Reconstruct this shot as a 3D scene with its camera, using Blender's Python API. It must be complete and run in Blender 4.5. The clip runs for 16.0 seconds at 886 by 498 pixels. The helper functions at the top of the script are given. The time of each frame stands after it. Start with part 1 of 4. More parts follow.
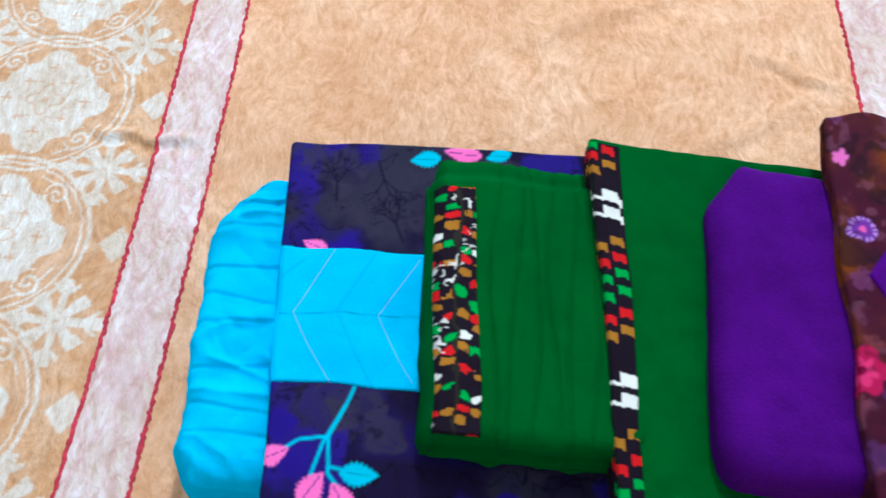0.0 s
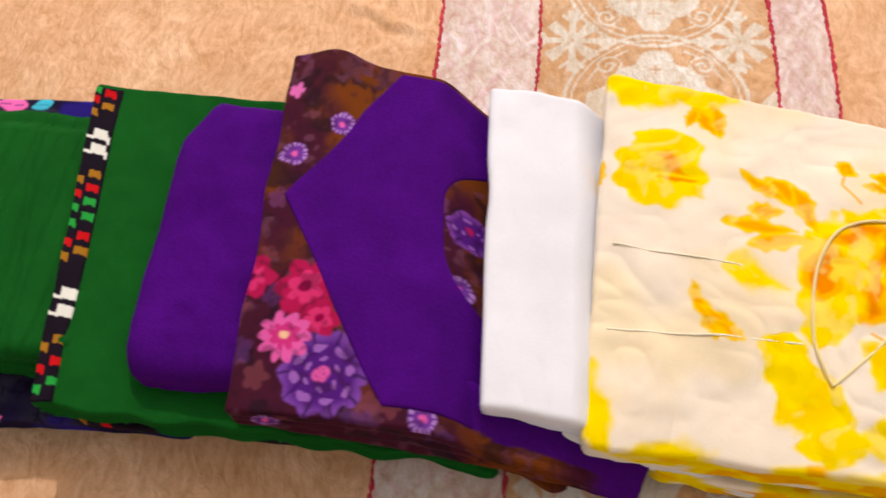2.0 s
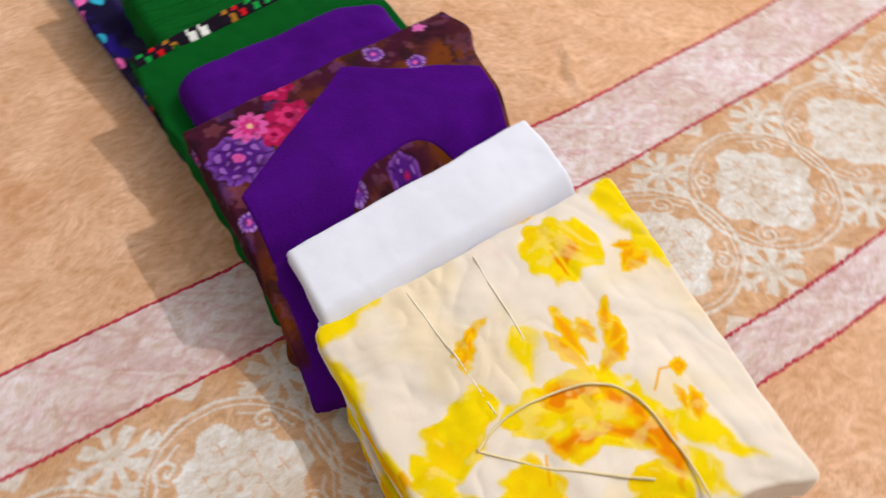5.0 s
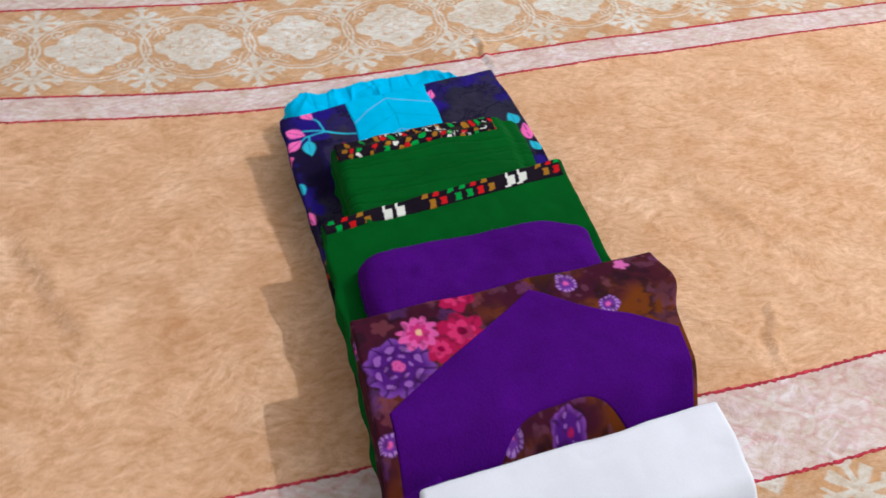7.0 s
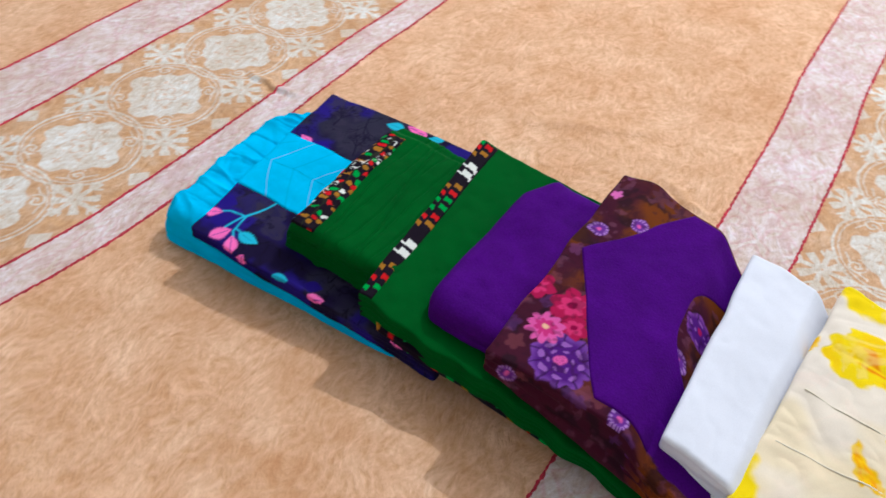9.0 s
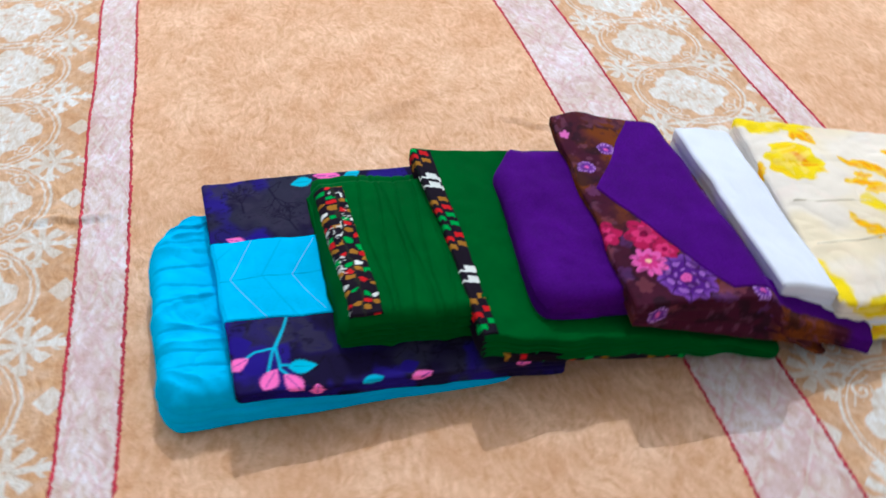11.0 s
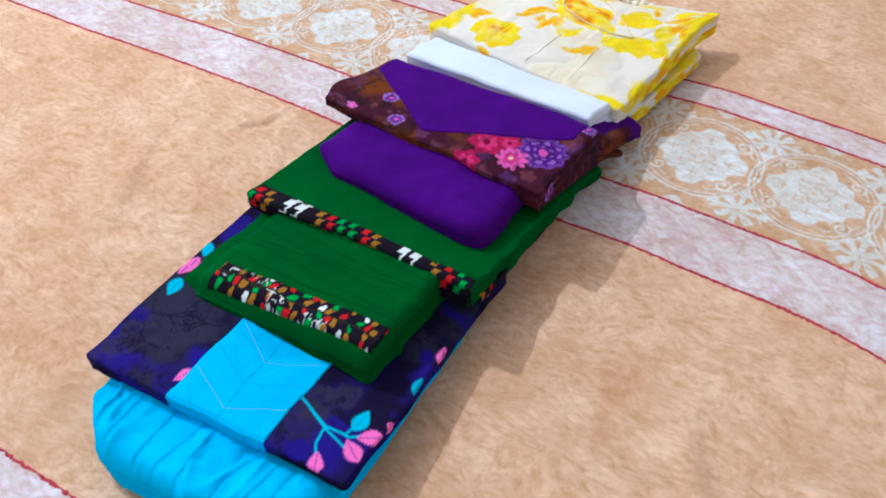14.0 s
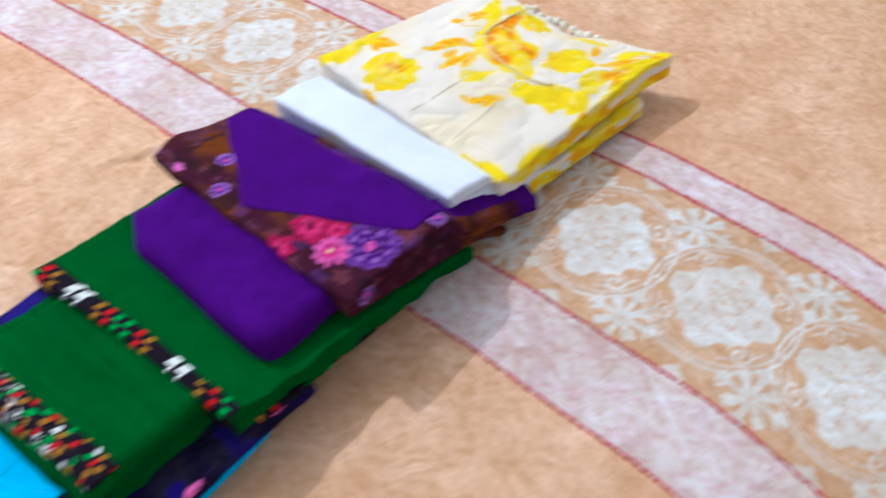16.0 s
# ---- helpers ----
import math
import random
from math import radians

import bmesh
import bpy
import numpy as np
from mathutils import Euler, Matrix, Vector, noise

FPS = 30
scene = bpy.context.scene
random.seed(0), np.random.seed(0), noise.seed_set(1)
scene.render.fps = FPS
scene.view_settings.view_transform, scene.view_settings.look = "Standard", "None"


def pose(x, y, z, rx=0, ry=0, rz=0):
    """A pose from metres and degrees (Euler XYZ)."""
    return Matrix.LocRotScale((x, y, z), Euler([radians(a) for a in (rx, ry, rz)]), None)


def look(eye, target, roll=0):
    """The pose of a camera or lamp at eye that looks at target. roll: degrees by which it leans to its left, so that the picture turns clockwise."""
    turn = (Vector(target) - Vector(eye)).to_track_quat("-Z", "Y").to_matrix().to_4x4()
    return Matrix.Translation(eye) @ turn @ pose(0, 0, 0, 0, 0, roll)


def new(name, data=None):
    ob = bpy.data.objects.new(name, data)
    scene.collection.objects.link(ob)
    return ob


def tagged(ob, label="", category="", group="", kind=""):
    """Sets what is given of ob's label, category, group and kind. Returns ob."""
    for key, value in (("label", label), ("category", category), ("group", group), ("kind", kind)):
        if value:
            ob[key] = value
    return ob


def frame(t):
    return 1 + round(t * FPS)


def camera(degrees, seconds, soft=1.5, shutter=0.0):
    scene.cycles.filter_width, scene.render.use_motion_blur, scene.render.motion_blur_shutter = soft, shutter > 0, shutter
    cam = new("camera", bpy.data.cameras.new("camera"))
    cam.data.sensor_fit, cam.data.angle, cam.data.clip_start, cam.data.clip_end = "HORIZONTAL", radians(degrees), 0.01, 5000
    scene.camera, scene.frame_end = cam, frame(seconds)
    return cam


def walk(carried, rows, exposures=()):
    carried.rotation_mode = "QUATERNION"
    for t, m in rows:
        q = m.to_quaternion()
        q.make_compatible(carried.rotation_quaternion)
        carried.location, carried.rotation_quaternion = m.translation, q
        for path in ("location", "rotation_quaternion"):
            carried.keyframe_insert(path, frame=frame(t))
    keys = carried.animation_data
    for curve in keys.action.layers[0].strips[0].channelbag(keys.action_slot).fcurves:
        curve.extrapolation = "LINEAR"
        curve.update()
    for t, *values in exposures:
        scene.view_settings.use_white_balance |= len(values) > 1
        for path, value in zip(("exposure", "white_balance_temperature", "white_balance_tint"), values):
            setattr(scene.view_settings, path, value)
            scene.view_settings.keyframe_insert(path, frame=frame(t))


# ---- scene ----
cam = camera(55.5, 16.0, 1.6, 0.5)
PATH = [
    (0, (0.301, 0.157, 0.589), (0.171, 1.174, -1.128), -2.2),
    (0.5, (0.391, 0.14, 0.6), (0.18, 1.152, -1.112), -5.9),
    (1, (0.534, 0.129, 0.607), (0.312, 1.117, -1.118), -8.5),
    (1.5, (0.639, 0.13, 0.604), (0.425, 1.107, -1.129), -8.9),
    (2, (0.726, 0.131, 0.605), (0.482, 1.09, -1.133), -10.1),
    (2.5, (0.779, 0.128, 0.598), (0.488, 1.051, -1.152), -11.3),
    (3, (0.797, 0.096, 0.606), (0.566, 1.121, -1.095), -7.4),
    (3.2, (0.803, 0.069, 0.604), (0.648, 1.119, -1.091), -2.9),
    (5.3, (1.123, 0.197, 0.635), (0.017, 0.797, -0.919), 3.4),
    (5.5, (1.111, 0.213, 0.632), (-0.045, 0.761, -0.906), 4.7),
    (6, (1.058, 0.217, 0.647), (-0.244, 0.674, -0.801), 3.6),
    (6.5, (1.018, 0.204, 0.65), (-0.32, 0.66, -0.765), 4.8),
    (7, (0.993, 0.199, 0.651), (-0.356, 0.678, -0.745), 4.2),
    (7.5, (0.964, 0.174, 0.665), (-0.318, 0.805, -0.734), 1.4),
    (8, (0.925, 0.094, 0.668), (-0.187, 0.987, -0.734), 4.2),
    (8.5, (0.821, -0.047, 0.66), (-0.048, 1.103, -0.727), 4.9),
    (9, (0.739, -0.143, 0.669), (-0.021, 1.097, -0.704), 3.5),
    (9.2, (0.702, -0.143, 0.664), (0.047, 1.142, -0.721), 4.6),
    (11.3, (0.143, -0.188, 0.653), (0.605, 1.194, -0.717), 1.9),
    (11.5, (0.102, -0.141, 0.653), (0.61, 1.187, -0.754), 0.4),
    (12, (0.03, -0.08, 0.669), (0.815, 1.084, -0.755), 0.7),
    (12.5, (-0.068, -0.04, 0.694), (0.954, 0.899, -0.745), -1.3),
    (13, (-0.08, 0.001, 0.7), (1.103, 0.777, -0.713), 0.9),
    (13.5, (-0.076, 0.03, 0.696), (1.149, 0.735, -0.718), 2.3),
    (14, (-0.092, 0.026, 0.693), (1.101, 0.758, -0.736), 0.4),
    (14.5, (-0.104, -0.003, 0.687), (1.026, 0.74, -0.787), 0.4),
    (15, (-0.068, -0.018, 0.702), (1.083, 0.778, -0.727), 0.3),
    (15.5, (0.032, -0.038, 0.705), (1.053, 0.871, -0.755), -2.1),
    (16, (0.263, -0.097, 0.712), (1.179, 0.795, -0.826), -4.6),
]
TONE = [(0.0, 0.30, 5450, 5), (0.5, 0.30, 5600, 6), (1.0, 0.16, 6700, 14), (1.5, 0.12, 7250, 18), (3.0, 0.14, 7350, 19), (5.5, -0.04, 6350, 13), (7.0, -0.06, 6250, 11), (8.0, 0.05, 6050, 10), (9.0, 0.02, 5950, 10), (11.5, 0.15, 5500, 8), (14.5, 0.16, 5300, 8), (16.0, 0.20, 5350, 9)]
walk(cam, [(t, look(eye, target, roll)) for t, eye, target, roll in PATH], TONE)

# ---------- light ----------
world = bpy.data.worlds.new("room_air")
world.use_nodes = True
world.node_tree.nodes["Background"].inputs[0].default_value = (0.9, 0.95, 1.0, 1)
world.node_tree.nodes["Background"].inputs[1].default_value = 0.05
scene.world = world


def lamp(name, kind, place, watts, colour, size):
    data = bpy.data.lights.new(name, kind)
    data.energy, data.color, data.shadow_soft_size = watts, colour, size
    ob = new(name, data)
    ob.location = place
    return ob


lamp("wall_bulb", "POINT", (0.70, 2.80, 3.2), 250.0, (1.0, 0.985, 0.965), 0.025)


# ---------- numbers on grids ----------
LATTICE = np.random.RandomState(7).rand(256, 256)


def vnoise(x, y, seed=0):
    """Smooth noise between -1 and 1 on arrays."""
    x, y = x + 17.3 * seed + 500, y + 9.1 * seed + 500
    i, j = np.floor(x).astype(int), np.floor(y).astype(int)
    f, g = x - i, y - j
    f, g = f * f * (3 - 2 * f), g * g * (3 - 2 * g)
    at = lambda a, b: LATTICE[a % 256, b % 256]
    low = at(i, j) * (1 - f) + at(i + 1, j) * f
    high = at(i, j + 1) * (1 - f) + at(i + 1, j + 1) * f
    return 2 * (low * (1 - g) + high * g) - 1


def fractal(x, y, seed=0, octaves=3):
    return sum(vnoise(x * 2 ** k, y * 2 ** k, seed + k) / 2 ** k for k in range(octaves))


def smooth(x, a, b):
    k = np.clip((x - a) / (b - a), 0, 1)
    return k * k * (3 - 2 * k)


def over(img, mask, colour):
    """Lay a colour over an image through a mask."""
    m = np.clip(mask, 0, 1)[..., None]
    return img * (1 - m) + np.array(colour) * m


def line(x, y, a, b, w, soft=0.0006):
    """Mask of a stroke from a to b, w wide."""
    ax, ay, bx, by = *a, *b
    dx, dy = bx - ax, by - ay
    k = np.clip(((x - ax) * dx + (y - ay) * dy) / (dx * dx + dy * dy + 1e-12), 0, 1)
    return smooth(w / 2 + soft - np.hypot(x - ax - k * dx, y - ay - k * dy), 0, 2 * soft)


def stroke(x, y, pts, w):
    return np.max([line(x, y, a, b, w) for a, b in zip(pts, pts[1:])], axis=0)


def local(x, y, c, ang):
    ca, sa = math.cos(radians(ang)), math.sin(radians(ang))
    return (x - c[0]) * ca + (y - c[1]) * sa, -(x - c[0]) * sa + (y - c[1]) * ca


def leaf(x, y, c, length, width, ang, teeth=0, soft=0.0007):
    """Mask of a pointed leaf about c."""
    p, q = local(x, y, c, ang)
    k = np.clip(p / length + 0.5, 0, 1)
    edge = width * np.sin(np.pi * k ** 0.8) * 0.5
    if teeth:
        edge = edge * (0.88 + 0.12 * np.sin(k * teeth * 6.283))
    inside = (np.abs(p) < length / 2)
    return smooth(edge - np.abs(q) + soft, 0, 2 * soft) * inside


def petals(x, y, c, r, n, depth=0.25, turn=0.0, soft=0.0009):
    """Mask of a flower with n round petals."""
    a, d = np.arctan2(y - c[1], x - c[0]), np.hypot(x - c[0], y - c[1])
    return smooth(r * (1 - depth + depth * np.abs(np.cos(n * a / 2 + turn))) - d + soft, 0, 2 * soft)


def disc(x, y, c, r, soft=0.0008):
    return smooth(r - np.hypot(x - c[0], y - c[1]) + soft, 0, 2 * soft)


# ---------- materials ----------
def nodes_of(mat):
    mat.use_nodes = True
    return mat.node_tree.nodes, mat.node_tree.links


def cloth(name, rough=0.85, weave=900.0, bump=0.25, vary=0.12, sheen=0.0, blotch=35.0):
    """Woven fabric: its dye comes from the print laid on the mesh, with thread grain and slight unevenness."""
    mat = bpy.data.materials.new(name)
    nodes, links = nodes_of(mat)
    bsdf = nodes["Principled BSDF"]
    dye = nodes.new("ShaderNodeAttribute")
    dye.attribute_name = "print"
    coord = nodes.new("ShaderNodeTexCoord")
    fine, wide = nodes.new("ShaderNodeTexNoise"), nodes.new("ShaderNodeTexNoise")
    fine.inputs["Scale"].default_value, fine.inputs["Detail"].default_value = weave, 2
    wide.inputs["Scale"].default_value, wide.inputs["Detail"].default_value = blotch, 4
    for n in (fine, wide):
        links.new(coord.outputs["Object"], n.inputs["Vector"])
    add = nodes.new("ShaderNodeMath")
    links.new(fine.outputs["Fac"], add.inputs[0])
    links.new(wide.outputs["Fac"], add.inputs[1])
    ramp = nodes.new("ShaderNodeMapRange")
    ramp.inputs["From Min"].default_value, ramp.inputs["From Max"].default_value = 0.6, 1.4
    ramp.inputs["To Min"].default_value, ramp.inputs["To Max"].default_value = 1 - vary, 1 + vary
    links.new(add.outputs[0], ramp.inputs["Value"])
    mix = nodes.new("ShaderNodeVectorMath")
    mix.operation = "SCALE"
    links.new(dye.outputs["Color"], mix.inputs[0])
    links.new(ramp.outputs[0], mix.inputs["Scale"])
    links.new(mix.outputs[0], bsdf.inputs["Base Color"])
    relief = nodes.new("ShaderNodeBump")
    relief.inputs["Strength"].default_value, relief.inputs["Distance"].default_value = bump, 0.0006
    links.new(add.outputs[0], relief.inputs["Height"])
    links.new(relief.outputs[0], bsdf.inputs["Normal"])
    bsdf.inputs["Roughness"].default_value = rough
    bsdf.inputs["Specular IOR Level"].default_value = 0.05
    bsdf.inputs["Sheen Weight"].default_value = sheen
    return mat


def plush(name):
    """Raised pile of a blanket: brushed tufts lying in drifting directions over the print, shade between them put into
    the colour.
    """
    mat = bpy.data.materials.new(name)
    nodes, links = nodes_of(mat)
    bsdf = nodes["Principled BSDF"]
    dye = nodes.new("ShaderNodeAttribute")
    dye.attribute_name = "print"
    coord = nodes.new("ShaderNodeTexCoord")
    warp = nodes.new("ShaderNodeTexNoise")
    warp.inputs["Scale"].default_value = 9.0
    links.new(coord.outputs["Object"], warp.inputs["Vector"])
    shift = nodes.new("ShaderNodeVectorMath")
    shift.operation = "MULTIPLY_ADD"
    shift.inputs[1].default_value = (0.05, 0.05, 0.05)
    links.new(warp.outputs["Color"], shift.inputs[0])
    links.new(coord.outputs["Object"], shift.inputs[2])
    stretch = nodes.new("ShaderNodeMapping")
    stretch.inputs["Scale"].default_value = (1.0, 0.5, 1.0)
    links.new(shift.outputs[0], stretch.inputs["Vector"])
    tuft, wide = nodes.new("ShaderNodeTexNoise"), nodes.new("ShaderNodeTexNoise")
    tuft.inputs["Scale"].default_value, tuft.inputs["Detail"].default_value, tuft.inputs["Roughness"].default_value = 190.0, 5, 0.7
    wide.inputs["Scale"].default_value, wide.inputs["Detail"].default_value = 11.0, 7
    links.new(stretch.outputs[0], tuft.inputs["Vector"])
    links.new(coord.outputs["Object"], wide.inputs["Vector"])
    comb = nodes.new("ShaderNodeTexNoise")
    comb.inputs["Scale"].default_value, comb.inputs["Detail"].default_value, comb.inputs["Distortion"].default_value = 62.0, 3, 1.6
    links.new(stretch.outputs[0], comb.inputs["Vector"])
    pile = nodes.new("ShaderNodeMath")
    pile.operation = "MULTIPLY_ADD"
    pile.inputs[1].default_value = 0.45
    links.new(comb.outputs["Fac"], pile.inputs[0])
    half = nodes.new("ShaderNodeMath")
    half.operation = "MULTIPLY"
    half.inputs[1].default_value = 0.55
    links.new(tuft.outputs["Fac"], half.inputs[0])
    links.new(half.outputs[0], pile.inputs[2])
    # shade between tufts, put into the colour: low pile darker and browner
    shade = nodes.new("ShaderNodeMapRange")
    shade.inputs["From Min"].default_value, shade.inputs["From Max"].default_value = 0.34, 0.66
    shade.inputs["To Min"].default_value, shade.inputs["To Max"].default_value = 0.12, 1.08
    links.new(pile.outputs[0], shade.inputs["Value"])
    # broad random unevenness of tone
    mottle = nodes.new("ShaderNodeMapRange")
    mottle.inputs["From Min"].default_value, mottle.inputs["From Max"].default_value = 0.3, 0.7
    mottle.inputs["To Min"].default_value, mottle.inputs["To Max"].default_value = 0.55, 1.25
    links.new(wide.outputs["Fac"], mottle.inputs["Value"])
    both = nodes.new("ShaderNodeMath")
    both.operation = "MULTIPLY"
    links.new(shade.outputs[0], both.inputs[0])
    links.new(mottle.outputs[0], both.inputs[1])
    tint = nodes.new("ShaderNodeMix")
    tint.data_type = "RGBA"
    tint.inputs["A"].default_value, tint.inputs["B"].default_value = (0.76, 0.60, 0.44, 1), (1.14, 1.17, 1.24, 1)
    links.new(both.outputs[0], tint.inputs["Factor"])
    mix = nodes.new("ShaderNodeVectorMath")
    mix.operation = "MULTIPLY"
    links.new(dye.outputs["Color"], mix.inputs[0])
    links.new(tint.outputs["Result"], mix.inputs[1])
    links.new(mix.outputs[0], bsdf.inputs["Base Color"])
    relief = nodes.new("ShaderNodeBump")
    relief.inputs["Strength"].default_value, relief.inputs["Distance"].default_value = 0.8, 0.006
    links.new(pile.outputs[0], relief.inputs["Height"])
    links.new(relief.outputs[0], bsdf.inputs["Normal"])
    bsdf.inputs["Roughness"].default_value = 0.95
    bsdf.inputs["Specular IOR Level"].default_value = 0.1
    bsdf.inputs["Sheen Weight"].default_value = 0.08
    return mat


def plaster(name, colour):
    mat = bpy.data.materials.new(name)
    nodes, links = nodes_of(mat)
    bsdf = nodes["Principled BSDF"]
    grain = nodes.new("ShaderNodeTexNoise")
    grain.inputs["Scale"].default_value, grain.inputs["Detail"].default_value = 18.0, 6
    ramp = nodes.new("ShaderNodeValToRGB")
    ramp.color_ramp.elements[0].color = (*[c * 0.94 for c in colour], 1)
    ramp.color_ramp.elements[1].color = (*colour, 1)
    links.new(grain.outputs["Fac"], ramp.inputs[0])
    links.new(ramp.outputs[0], bsdf.inputs["Base Color"])
    relief = nodes.new("ShaderNodeBump")
    relief.inputs["Strength"].default_value = 0.1
    links.new(grain.outputs["Fac"], relief.inputs["Height"])
    links.new(relief.outputs[0], bsdf.inputs["Normal"])
    bsdf.inputs["Roughness"].default_value = 0.9
    return mat


COTTON = cloth("cotton_cambric", 0.8, 700.0, 0.3, 0.10)
LAWN = cloth("printed_lawn", 0.75, 1300.0, 0.18, 0.1)
CREPE = cloth("purple_crepe", 0.85, 520.0, 0.9, 0.26)
VOILE = cloth("thin_voile", 0.8, 900.0, 0.15, 0.05, 0.0, 20.0)
PLUSH = plush("plush_pile")
CORD = cloth("stitched_cord", 0.9, 500.0, 0.6, 0.3)
WALL = plaster("wall_paint", (0.64, 0.635, 0.62))
FLOOR = plaster("floor_screed", (0.45, 0.42, 0.38))


# ---------- meshes ----------
def sheet(name, x, y, z, print_, mat, parent=None, closed=False):
    """A grid of vertices as one mesh, with its print."""
    n, m = x.shape
    co = np.stack([x, y, z], -1).reshape(-1, 3)
    a = (np.arange(n - 1)[:, None] * m + np.arange(m - 1)[None, :]).ravel()
    quads = np.stack([a, a + m, a + m + 1, a + 1], -1)
    if closed:
        b = np.arange(n - 1) * m
        quads = np.concatenate([quads, np.stack([b + m - 1, b + 2 * m - 1, b + m, b], -1)])
    mesh = bpy.data.meshes.new(name)
    mesh.vertices.add(len(co))
    mesh.vertices.foreach_set("co", co.ravel().astype(np.float32))
    mesh.loops.add(quads.size)
    mesh.loops.foreach_set("vertex_index", quads.ravel().astype(np.int32))
    mesh.polygons.add(len(quads))
    mesh.polygons.foreach_set("loop_start", np.arange(0, quads.size, 4, dtype=np.int32))
    mesh.update(calc_edges=True)
    mesh.validate()
    mesh.polygons.foreach_set("use_smooth", np.ones(len(mesh.polygons), dtype=bool))
    img = np.broadcast_to(np.asarray(print_, dtype=float), (n, m, 3))
    rgba = np.concatenate([img.reshape(-1, 3), np.ones((n * m, 1))], -1)
    layer = mesh.attributes.new("print", "FLOAT_COLOR", "POINT")
    layer.data.foreach_set("color", rgba.ravel().astype(np.float32))
    mesh.materials.append(mat)
    ob = new(name, mesh)
    if parent:
        ob.parent = parent
    return ob


def tube(name, pts, r, colour, mat, parent, sides=8, beads=0.0, pitch=0.004):
    """A cord along points, swelling into stitches by beads."""
    pts = np.array(pts, dtype=float)
    seg = np.concatenate([[0], np.cumsum(np.linalg.norm(np.diff(pts, axis=0), axis=1))])
    n = max(int(seg[-1] / (pitch / 4)), 8)
    s = np.linspace(0, seg[-1], n)
    p = np.stack([np.interp(s, seg, pts[:, k]) for k in range(3)], -1)
    d = np.gradient(p, axis=0)
    d /= np.linalg.norm(d, axis=1)[:, None] + 1e-12
    side = np.cross(d, [0, 0, 1])
    side /= np.linalg.norm(side, axis=1)[:, None] + 1e-12
    up = np.cross(side, d)
    a = np.linspace(0, 2 * np.pi, sides, endpoint=False)
    rr = r * (1 + beads * np.abs(np.sin(np.pi * s / pitch)))[:, None]
    ring = p[:, None, :] + rr[..., None] * (np.cos(a)[None, :, None] * side[:, None, :] + np.sin(a)[None, :, None] * up[:, None, :])
    return sheet(name, ring[..., 0], ring[..., 1], ring[..., 2], colour, mat, parent, closed=True)


def corner_mix(c, s, t):
    """Bilinear mix of four corner values: far-near left to right, as TL, TR, BR, BL."""
    tl, tr, br, bl = c
    return (1 - s) * ((1 - t) * bl + t * tl) + s * ((1 - t) * br + t * tr)


